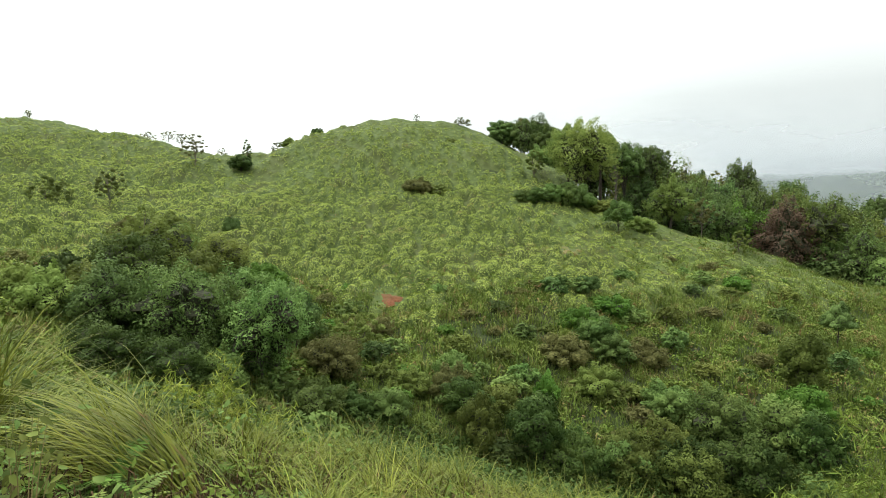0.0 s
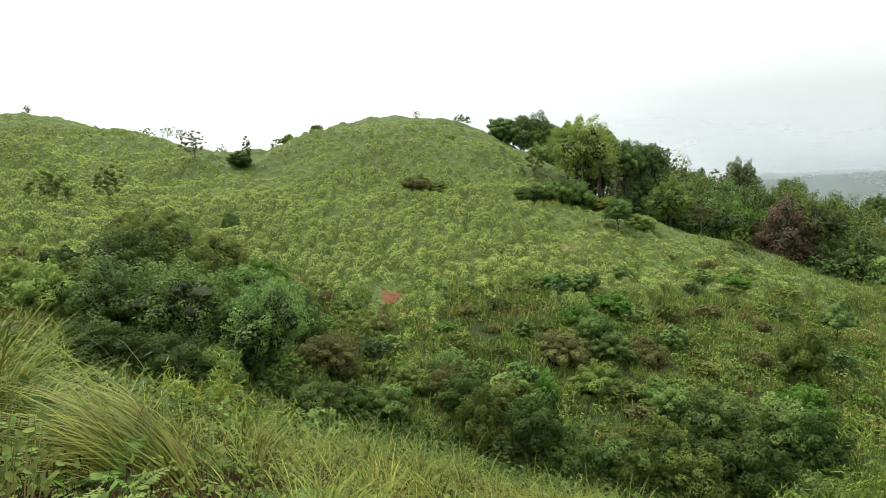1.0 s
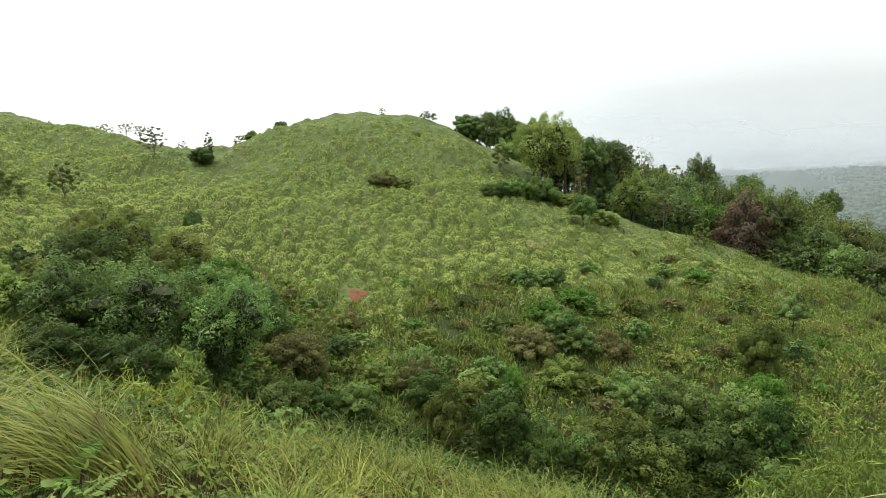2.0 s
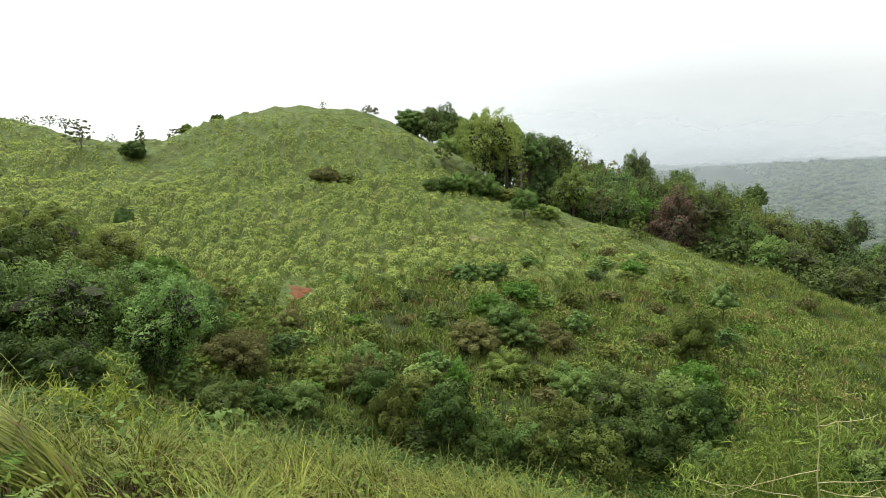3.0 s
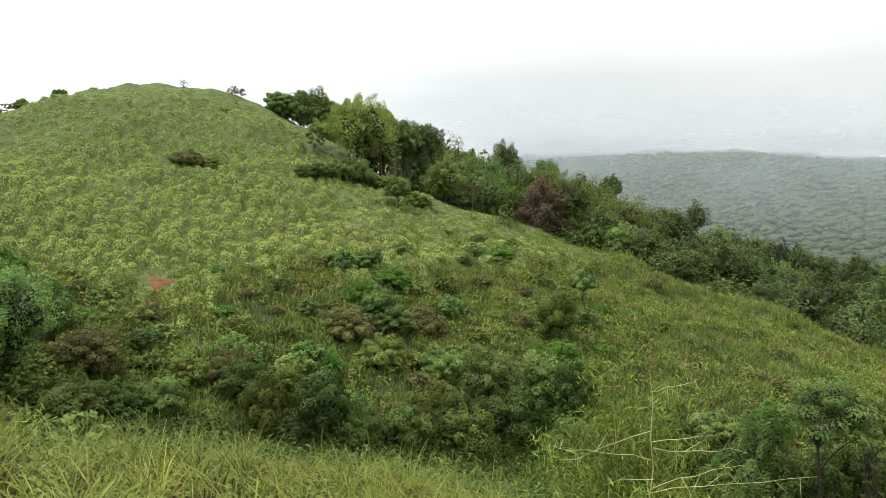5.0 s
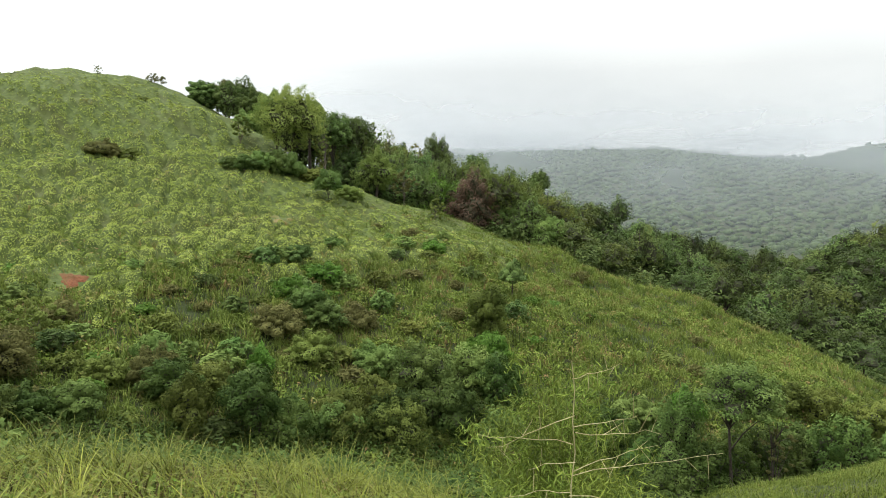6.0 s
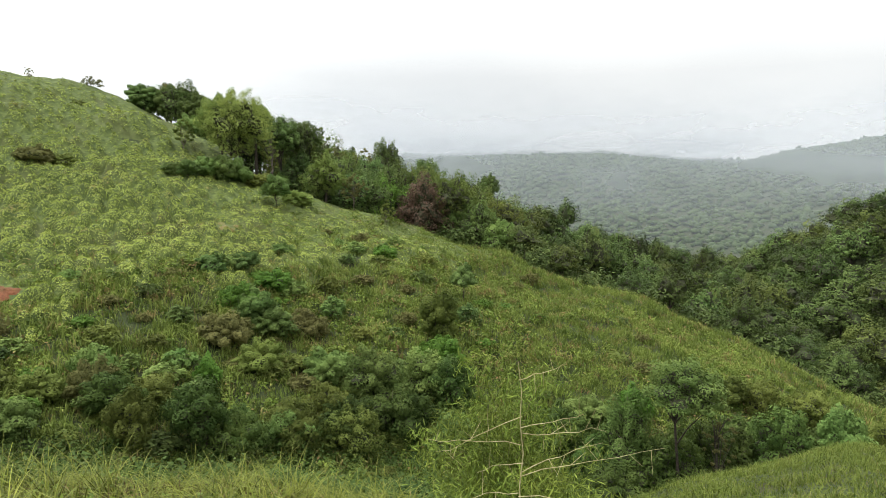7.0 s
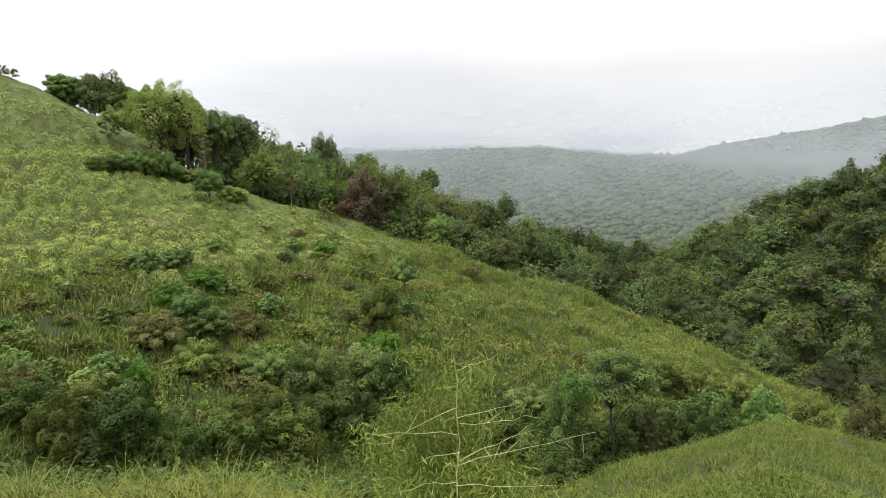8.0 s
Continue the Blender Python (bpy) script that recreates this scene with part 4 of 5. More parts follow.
tagged(new("forest_understorey", mesh_of("forest_understorey", *join(under), M_DARK)), "dark green undergrowth filling the valley forest", "undergrowth", kind="stuff")

# ---- far mountain forest ----
az, r, x, y = scatter(rng, 20000, 14, 76, 640, 1310)
size = 1.8 + 3.4 * rng.uniform(0, 1, len(x)) ** 1.6
crest_az = np.concatenate([rng.normal(c, 0.9, 14) for c in (27, 38, 45, 49, 54, 58, 64, 70)])       # taller trees along the crest
crest_r = lines_at(crest_az)[0][9] - rng.uniform(0, 14, len(crest_az))
x, y = np.append(x, crest_r * np.sin(np.radians(crest_az))), np.append(y, crest_r * np.cos(np.radians(crest_az)))
z = ground(x, y)
z[len(size):] += rng.uniform(2, 5, len(crest_az))
size = np.append(size, rng.uniform(3.0, 5.5, len(crest_az)))
n = len(x)
bumps = 1 + rng.normal(0, 0.30, (n, len(ICO_V), 1))
spin = rng.normal(0, 1, (n, 3, 3))
spin = np.linalg.qr(spin)[0]
fv = np.einsum("kj,nij->nki", ICO_V, spin) * bumps * np.stack([size, size, size * rng.uniform(0.55, 0.9, n)], 1)[:, None] + np.stack([x, y, z + size * 0.15], 1)[:, None]
ff = (ICO_F[None] + (np.arange(n) * len(ICO_V))[:, None, None]).reshape(-1, 3)
tagged(new("far_mountain_forest", mesh_of("far_mountain_forest", fv.reshape(-1, 3), ff, M_FAR, True)),
       "misty blue-green forest covering a distant mountain", "forest", kind="stuff")


# ---- single trees and shrubs: bearing, distance, height, width ----
plant_no = 0


def plant(name, label, material, bearing, distance, height, width, stems=1, sparse=1.0, flat=0.7, narrow_crown=0, high=0, most=6500):
    global plant_no
    plant_no += 1
    thin = sparse < 0.9
    base = height * (0.66 if high == 2 else 0.42 if high else 0.35 if thin and name == "tree" else 0.12 if name == "tree" else 0.0)
    if name == "tree" and not thin and height > 1.2 * width:      # a round crown on a clear trunk
        base = max(base, height - 1.05 * width)
    leaf = min(0.28, max(0.11, 0.0042 * distance if distance < 45 else 0.0027 * distance)) * (0.8 if thin else 1.0)
    area = math.pi * width * (height - base) * 1.15
    n = int(min(most if distance > 45 else 7500, max(60, sparse * (1.9 if not thin else 1.4 if distance < 88 else 0.8) * area / (leaf * leaf * 0.25))))
    count = int(min(60, 15 + 4.0 * width) * 1.6) if thin else int(min(56, 16 + 5.0 * width))
    thing = tree(name, 500 + plant_no, height, width, base, leaf, n, material, M_BARKDARK if name == "tree" and (not thin or sparse < 0.2) else M_BARK, label, name,
                 lumps=count, lump=0.24 if thin else 0.46, flat=max(flat, 0.72 if distance < 45 else 0.55), taper=0.45 if narrow_crown else 0.15, trunk_r=0.012 * height if high else 0.010 * height + 0.01 if thin else None, stems=stems, dome=bool(high), dense=not thin, depth=0.16 if distance < 45 else 0.09, plain=distance > 24)
    return put(thing, bearing, distance, 1.0, 0.0, 1.0, 0.15)


plant("shrub", "olive-brown dense shrub in the gully thicket", M_OLIVE, -25.1, 42.8, 5.1, 6.0)
plant("tree", "mid-green leafy tree in the gully thicket", M_MID, -22.9, 30.1, 4.8, 5.3, stems=3)
plant("tree", "dark green leafy tree in the gully thicket", M_DARK, -28.6, 31.2, 4.0, 4.2, stems=3)
plant("tree", "grey-green broadleaf tree with dense rounded crown in the gully", M_MID, -15.7, 28.0, 5.0, 4.1, stems=2)
plant("tree", "dark green tree behind the gully thicket", M_DARK, -13.4, 33.9, 3.6, 3.3)
plant("shrub", "dark broad-leaved shrub beside the thicket", M_DARK, -31.4, 39.3, 2.0, 2.7, stems=3)
plant("shrub", "bright green leafy shrub at the thicket edge", M_BRIGHT, -16.2, 42.9, 2.4, 3.7, stems=3)
plant("shrub", "olive-green shrub on the thicket edge", M_OLIVE, -19.7, 47.9, 3.3, 4.5, stems=3)
plant("shrub", "mid-green shrub on the thicket edge", M_MID, -23.7, 50.7, 2.8, 4.6, stems=3)
plant("shrub", "brownish olive fine-leaved shrub on the slope", M_BROWN, -10.1, 30.4, 2.3, 3.0, stems=3)
plant("shrub", "yellow-green sparse shrub with dark branches", M_YELLOW, -8.1, 34.5, 2.4, 3.3, stems=3, sparse=0.5)
plant("shrub", "low dark green bush in the gully", M_MID, -11.7, 26.1, 1.7, 2.6, stems=3)
plant("shrub", "grey-brown leafy shrub on the slope", M_BROWN, 0.8, 29.9, 2.3, 2.6, stems=3)
plant("shrub", "dark shrub with yellow-green upper leaves", M_OLIVE, 3.5, 26.5, 2.9, 2.0, stems=2)
plant("tree", "dark green layered bushy tree in the gully", M_DARK_SHADED, 8.8, 26.8, 3.4, 2.6, stems=2, flat=0.45)
plant("shrub", "olive rounded shrub above the gully", M_OLIVE, 4.7, 29.7, 1.6, 2.7, stems=3)
plant("shrub", "bright green leafy shrub on the slope", M_BRIGHT, 9.6, 32.0, 1.8, 1.4, stems=3)
plant("shrub", "small dark bush standing on the open hill", M_DARK, -18.7, 57.7, 1.9, 1.6)
plant("shrub", "dark brownish bush on the open hill", M_BROWN, -2.3, 69.2, 2.1, 3.3, stems=3)
plant("shrub", "low olive bush beside the brown bush", M_OLIVE, -0.5, 70.0, 1.4, 3.2, stems=3)
plant("tree", "small dark tree at the saddle", M_DARK, -17.8, 83.4, 2.3, 3.2)
plant("tree", "thin sparse tree rising at the saddle", M_MID, -17.3, 83.4, 4.2, 1.6, sparse=0.45, narrow_crown=1)
plant("tree", "thin-crowned tree standing in the saddle", M_BROWN, -21.6, 86.9, 4.9, 3.4, sparse=0.30, flat=0.3)
plant("tree", "thin-crowned tree on the saddle skyline", M_BROWN, -25.1, 118.0, 2.9, 3.3, sparse=0.30, flat=0.3)
plant("tree", "thin-crowned tree on the saddle skyline", M_BROWN, -23.5, 112.0, 2.4, 2.8, sparse=0.30, flat=0.3)
plant("tree", "thin-crowned tree on the saddle skyline", M_BROWN, -22.5, 108.0, 2.6, 2.3, sparse=0.30, flat=0.3)
plant("tree", "tiny leaning tree on the saddle skyline", M_BROWN, -19.3, 102.0, 2.4, 1.9, sparse=0.3, flat=0.3)
plant("tree", "lone small tree on the hill skyline", M_BROWN, -33.3, 130.0, 2.2, 1.3, sparse=0.6)
plant("shrub", "lone twiggy bush on the hill skyline", M_BROWN, -28.8, 125.0, 1.1, 0.9, sparse=0.5)
plant("tree", "thin grey-green small tree on the open hill", M_OLIVE, -28.0, 68.9, 4.1, 2.9, sparse=0.45)
plant("shrub", "thin grey-green shrub on the open hill", M_OLIVE, -32.0, 69.4, 2.8, 3.7, stems=3, sparse=0.5)
plant("shrub", "dark bush on the hill skyline", M_DARK, -11.3, 96.0, 1.7, 2.0, stems=2)
plant("shrub", "low bush on the hill skyline", M_OLIVE, -13.7, 95.0, 1.5, 2.8, stems=3)
plant("shrub", "low twiggy bush on the hill skyline", M_BROWN, -14.8, 95.0, 2.1, 2.2, stems=3, sparse=0.6)
plant("shrub", "small bare twiggy shrub on the summit", M_BROWN, -2.4, 98.0, 1.8, 1.2, stems=3, sparse=0.3)
plant("shrub", "twiggy bush on the hill shoulder", M_BROWN, 1.7, 96.0, 1.6, 3.0, stems=3, sparse=0.6)
plant("shrub", "dark bush near the hill top", M_OLIVE, 0.7, 85.4, 0.9, 2.3, stems=3, sparse=0.6)
plant("tree", "dark bushy tree on the hill shoulder", M_DARK, 5.4, 96.0, 3.9, 5.2)
plant("tree", "dark bushy tree on the hill shoulder", M_DARK, 7.9, 95.0, 7.1, 6.0)
plant("tree", "dark bushy tree on the hill shoulder", M_DARK, 9.2, 93.0, 7.4, 5.0)
plant("tree", "grey-green tree below the hill shoulder", M_MID, 8.7, 88.0, 3.5, 3.9)
plant("tree", "tall yellow-green open-crowned tree at the wood edge", M_YELLOW, 12.5, 76.0, 10.0, 8.6, most=11000)
plant("tree", "tall thin yellow-green tree at the wood edge", M_YELLOW, 14.1, 79.0, 10.4, 4.2, narrow_crown=1)
plant("tree", "thin sparse tree on the hill shoulder", M_OLIVE, 8.3, 76.9, 4.0, 2.9, sparse=0.45)
for b_, d_, h_, w_ in ((7.4, 66.8, 1.4, 2.2), (8.7, 66.4, 2.0, 2.6), (10.0, 67.2, 2.3, 2.5), (11.3, 68.0, 2.9, 3.0), (12.6, 68.9, 2.8, 2.7)):
    plant("shrub", "dark green shrub at the wood edge", M_MID, b_, d_, h_, w_, stems=3)
plant("shrub", "olive shrub at the wood edge", M_OLIVE, 14.3, 69.8, 1.8, 3.7, stems=3)
plant("tree", "dark dense tree at the wood edge", M_DARK, 16.4, 80.0, 10.9, 4.9)
plant("tree", "dark dense tree in the hill wood", M_DARK, 18.1, 84.0, 13.8, 5.8)
plant("tree", "thin-topped olive tree in the hill wood", M_OLIVE, 19.7, 84.0, 14.2, 5.4, sparse=0.7)
plant("tree", "pale-barked slim tree at the wood edge", M_YELLOW, 15.4, 75.0, 7.5, 1.7, sparse=0.4, narrow_crown=1)
plant("tree", "yellow-green rounded tree at the wood edge", M_YELLOW, 20.0, 73.0, 6.3, 5.6)
plant("tree", "small umbrella-shaped tree on the slope", M_MID, 15.8, 63.3, 3.5, 3.0, high=1, flat=0.4)
plant("shrub", "yellow-green mound of shrub beside the small tree", M_YELLOW, 17.4, 65.6, 1.7, 3.4, stems=3)
plant("tree", "twiggy half-bare tree at the wood edge", M_BROWN, 22.5, 72.0, 4.6, 3.7, sparse=0.35, stems=2)
plant("tree", "dark flat-topped pine-like tree on the wood skyline", M_DARK, 25.5, 112.0, 16.3, 7.6, high=1, flat=0.4)
plant("tree", "thin flat-crowned tree on the wood skyline", M_BROWN, 23.5, 114.0, 12.8, 7.0, high=1, sparse=0.7)
plant("tree", "dark tree on the wood skyline", M_DARK, 21.9, 112.0, 13.1, 4.7)
plant("tree", "bright green rounded tree in the hill wood", M_BRIGHT, 25.6, 80.0, 9.4, 8.8, flat=0.5)
plant("tree", "dark green tree in the hill wood", M_DARK, 23.7, 78.0, 7.4, 5.8)
plant("tree", "reddish-purple leaved rounded tree in the hill wood", M_PURPLE, 29.1, 77.5, 9.4, 9.0, most=11000)
plant("tree", "mid-green rounded tree beside the purple tree", M_MID, 32.0, 78.0, 6.9, 6.6)
plant("shrub", "pale sparse leafy shrub beside the purple tree", M_OLIVE, 25.5, 66.3, 2.8, 2.5, sparse=0.45, stems=2)
plant("tree", "dark green tree on the wood skyline", M_DARK, 29.0, 112.0, 14.4, 8.0)
plant("tree", "dark rounded tree standing above the wood", M_DARK, 34.7, 150.0, 14.5, 5.6)
plant("tree", "small dark tree with a bare trunk on the slope", M_DARK, 32.6, 49.3, 3.3, 2.3, high=1)
plant("shrub", "olive fine-leaved shrub on the slope", M_OLIVE, 30.4, 40.8, 3.6, 2.7, stems=3)
plant("shrub", "dark green leafy shrub on the slope", M_MID, 13.7, 39.2, 2.2, 2.8, stems=3)
plant("shrub", "bright green leafy shrub on the slope", M_BRIGHT, 12.7, 40.3, 1.9, 2.9, stems=3)
plant("shrub", "bright green leafy shrub on the slope", M_BRIGHT, 15.4, 43.7, 1.6, 2.7, stems=3)
plant("shrub", "dark green shrub along the hill step", M_DARK, 10.1, 44.5, 1.4, 2.4, stems=3)
plant("shrub", "dark green shrub along the hill step", M_DARK, 12.9, 45.9, 1.5, 2.4, stems=3)
plant("shrub", "dark green shrub along the hill step", M_MID, 16.1, 51.4, 1.2, 2.2, stems=3)
plant("shrub", "bright green leafy shrub on the slope", M_BRIGHT, 25.3, 54.4, 1.3, 2.1, stems=3)
plant("shrub", "large dark green shrub above the gully", M_MID, 24.3, 32.3, 3.4, 3.5, stems=3)
plant("shrub", "grey-green broad-leaved shrub in the gully", M_MID, 26.1, 30.8, 2.7, 3.0, stems=3)
plant("shrub", "olive mound of shrub above the gully", M_OLIVE, 16.9, 28.0, 2.4, 2.9, stems=3)
plant("shrub", "bright green broad-leaved shrub on the slope", M_BRIGHT, 30.7, 37.3, 2.1, 2.6, stems=3)
plant("shrub", "brown-tinged shrub on the slope", M_BROWN, 11.2, 36.2, 2.0, 3.2, stems=3)
plant("tree", "broad-crowned green tree beside the spur", M_MID, 52.6, 31.0, 7.4, 4.2, high=2)
plant("shrub", "mid-green shrub beside the spur tree", M_MID, 47.7, 31.0, 5.6, 2.5, stems=2)
plant("shrub", "bright green shrub below the spur tree", M_BRIGHT, 48.3, 39.5, 2.3, 2.5, stems=3)
plant("tree", "leafless dark branching tree beside the spur", M_BROWN, 55.7, 31.0, 5.7, 1.6, sparse=0.12)
plant("shrub", "dark green broad-leaved shrub behind the spur", M_DARK_SHADED, 60.4, 36.0, 5.1, 3.6, stems=3)
plant("shrub", "olive shrub behind the spur", M_OLIVE, 58.3, 46.3, 2.4, 2.7, stems=3)
plant("shrub", "mid-green shrub behind the spur", M_MID, 64.4, 42.0, 4.2, 3.4, stems=3)
plant("shrub", "olive shrub at the forest edge behind the spur", M_OLIVE, 67.8, 46.0, 3.6, 2.9, stems=3)
plant("shrub", "brown-green shrub at the forest edge behind the spur", M_BROWN, 71.6, 48.0, 5.1, 3.2, stems=3)
plant("tree", "yellow-green open-crowned tree at the wood edge", M_YELLOW, 11.2, 77.5, 8.2, 6.0)
plant("shrub", "olive-green shrub in the gully thicket", M_OLIVE, -30.1, 33.0, 2.9, 3.4, stems=3)
plant("shrub", "mid-green leafy shrub in the gully thicket", M_MID, -26.5, 32.7, 3.5, 4.0, stems=3)
plant("shrub", "dark green shrub in the gully thicket", M_DARK_SHADED, -19.4, 32.8, 3.8, 4.2, stems=3)
plant("shrub", "mid-green leafy shrub in the gully thicket", M_MID, -18.2, 37.9, 3.3, 4.6, stems=3)
plant("shrub", "olive-green shrub in the gully thicket", M_OLIVE, -21.6, 38.6, 3.7, 4.6, stems=3)
plant("shrub", "dark green shrub in the gully thicket", M_DARK_SHADED, -26.8, 38.8, 3.7, 5.0, stems=3)
plant("shrub", "dark green shrub in the gully thicket", M_DARK_SHADED, -17.3, 29.1, 3.1, 3.3, stems=3)
plant("shrub", "yellow-green shrub in the gully thicket", M_YELLOW, -32.4, 32.8, 2.6, 3.3, stems=3)
plant("shrub", "dark green shrub in the gully thicket", M_DARK_SHADED, -24.0, 26.3, 2.3, 3.5, stems=3)
plant("shrub", "mid-green leafy shrub in the gully thicket", M_MID, -20.0, 26.7, 2.1, 3.0, stems=3)
plant("shrub", "dark green shrub in the gully thicket", M_DARK_SHADED, -29.1, 26.3, 2.1, 3.1, stems=3)
plant("shrub", "yellow-green shrub in the gully thicket", M_YELLOW, -34.6, 34.3, 2.0, 2.8, stems=3)
plant("shrub", "olive-green shrub in the gully thicket", M_OLIVE, -23.7, 57.6, 2.6, 4.3, stems=3)
plant("shrub", "brown-tinged shrub on the lower slope", M_BROWN, -26.5, 54.6, 2.7, 3.5, stems=3)
plant("shrub", "dark green shrub in the gully thicket", M_DARK_SHADED, 11.9, 27.1, 2.1, 2.9, stems=3)
plant("shrub", "olive-green shrub in the gully thicket", M_OLIVE, 20.2, 29.6, 2.6, 2.8, stems=3)
plant("shrub", "dark green shrub in the gully thicket", M_DARK_SHADED, 22.1, 28.9, 2.6, 2.9, stems=3)
plant("shrub", "mid-green leafy shrub in the gully thicket", M_MID, 29.2, 34.6, 2.8, 3.3, stems=3)
plant("shrub", "dark green shrub in the gully thicket", M_DARK_SHADED, 31.8, 34.3, 3.0, 2.9, stems=3)
plant("shrub", "mid-green leafy shrub in the gully thicket", M_MID, -5.0, 27.0, 1.6, 2.2, stems=3)
plant("shrub", "dark green shrub in the gully thicket", M_DARK_SHADED, -8.6, 26.8, 1.5, 2.2, stems=3)
plant("shrub", "olive-green shrub in the gully thicket", M_OLIVE, -2.9, 30.1, 1.4, 2.2, stems=3)
plant("shrub", "olive-green shrub in the gully thicket", M_OLIVE, 14.3, 33.9, 1.9, 2.7, stems=3)
plant("shrub", "brown-tinged shrub on the lower slope", M_BROWN, 18.6, 38.4, 1.8, 2.6, stems=3)
plant("shrub", "mid-green leafy shrub in the gully thicket", M_MID, 20.1, 33.5, 1.9, 2.6, stems=3)
plant("shrub", "mid-green leafy shrub in the gully thicket", M_MID, 15.2, 37.9, 1.8, 2.7, stems=3)
plant("shrub", "dark green shrub in the gully thicket", M_DARK_SHADED, 12.2, 27.4, 2.3, 2.5, stems=3)
plant("shrub", "mid-green leafy shrub in the gully thicket", M_MID, 16.4, 27.9, 2.1, 2.6, stems=3)
plant("shrub", "olive-green shrub in the gully thicket", M_OLIVE, 22.4, 28.4, 2.5, 3.0, stems=3)
plant("shrub", "dark green shrub in the gully thicket", M_DARK_SHADED, 27.6, 30.6, 2.6, 3.0, stems=3)
plant("shrub", "mid-green leafy shrub in the gully thicket", M_MID, 31.9, 29.4, 2.6, 2.9, stems=3)
plant("shrub", "dark green shrub in the gully thicket", M_DARK_SHADED, 41.6, 32.6, 2.9, 3.5, stems=3)
plant("shrub", "mid-green leafy shrub in the gully thicket", M_MID, 44.2, 36.6, 2.3, 3.0, stems=3)
plant("shrub", "olive-green shrub in the gully thicket", M_OLIVE, 24.5, 33.5, 1.9, 3.0, stems=3)
plant("shrub", "bright green leafy shrub in the gully", M_BRIGHT, 29.7, 37.4, 1.6, 2.4, stems=3)
plant("shrub", "dark green shrub in the gully thicket", M_DARK_SHADED, 2.0, 28.7, 2.2, 2.6, stems=3)
plant("shrub", "mid-green leafy shrub in the gully thicket", M_MID, 1.1, 31.3, 2.1, 2.3, stems=3)
plant("shrub", "dark green shrub in the gully thicket", M_DARK_SHADED, 45.4, 31.3, 2.5, 3.1, stems=3)
plant("shrub", "bright green leafy shrub in the gully", M_BRIGHT, 48.0, 30.9, 1.9, 2.7, stems=3)
plant("shrub", "mid-green leafy shrub in the gully thicket", M_MID, 57.3, 39.7, 2.3, 2.7, stems=3)
plant("shrub", "olive-green shrub in the gully thicket", M_OLIVE, 62.1, 47.2, 2.5, 3.5, stems=3)
plant("shrub", "olive-green shrub in the gully thicket", M_OLIVE, 55.7, 44.7, 2.1, 3.1, stems=3)
# shrubs added for the dark gap behind the spur, shade in their colour
plant("shrub", "green shrub painted dark for the shade behind the spur", M_DARK_SHADED, 46.8, 27.5, 2.4, 3.4, stems=3)
plant("shrub", "green shrub painted dark for the shade behind the spur", M_DARK_SHADED, 49.6, 31, 3.9, 3.6, stems=3)
plant("shrub", "green shrub painted dark for the shade behind the spur", M_DARK_SHADED, 52.2, 33, 4.3, 3.6, stems=3)
plant("shrub", "green shrub painted dark for the shade behind the spur", M_DARK_SHADED, 54.6, 34.5, 4.0, 3.6, stems=3)
plant("shrub", "green shrub painted dark for the shade behind the spur", M_DARK_SHADED, 57.0, 36, 3.4, 3.4, stems=3)
plant("shrub", "green shrub painted dark for the shade behind the spur", M_DARK_SHADED, 60.2, 40, 2.2, 3.6, stems=3)
plant("shrub", "green shrub painted dark for the shade behind the spur", M_DARK_SHADED, 63.2, 43, 2.0, 3.4, stems=3)

# ---- the wood along the hill's right shoulder: bearing, height of its skyline in degrees ----
WOOD_TOP = [(4.5, 6.9), (6.5, 8.0), (8.5, 8.0), (10.5, 6.8), (13, 6.7), (15, 6.4), (17, 5.2), (20, 4.5), (23, 2.8), (25.5, 2.4), (28, 2.0), (31, 1.7), (34, 0.3), (37, -1.2)]
rng = np.random.default_rng(23)
wood_a, wood_e = [p[0] for p in WOOD_TOP], [p[1] for p in WOOD_TOP]
for row, (gap, back, low) in enumerate(((1.9, 13.0, 1.0), (1.9, 20.0, 0.2), (2.3, 7.0, 2.8))):
    for b_ in np.arange(4.8 + 0.6 * row, 36, gap):
        b_ = float(b_ + rng.uniform(-0.5, 0.5))
        if row == 2 and (b_ < 16.5 or 23.5 < b_ < 33.5):
            continue
        d_ = float(lines_at(np.array([b_]))[0][5][0]) + (back if b_ > 12 else back * 0.5) + float(rng.uniform(-2, 2))
        if 27.0 < b_ < 31.4 and d_ < 88:
            continue
        top_z = d_ * math.tan(radians(float(np.interp(b_, wood_a, wood_e)) - low * rng.uniform(0.3, 1.2)))
        h_ = float(np.clip(top_z - spot(b_, d_)[2], 2.5, 15))
        k = int(rng.choice(4, p=(0.35, 0.3, 0.25, 0.1)))
        plant("tree", ("dark green dense tree in the hill wood", "mid-green leafy tree in the hill wood", "olive-green tree in the hill wood", "brownish-green tree in the hill wood")[k],
              (M_DARK, M_MID, M_OLIVE, M_BROWN)[k], round(b_, 2), round(d_, 1), round(h_, 1), round(float(rng.uniform(0.45, 0.7)) * h_ + 1.2, 1), most=5000)

# ---- low shrubs and weeds among the grass of the lower slope ----
low_kinds = []
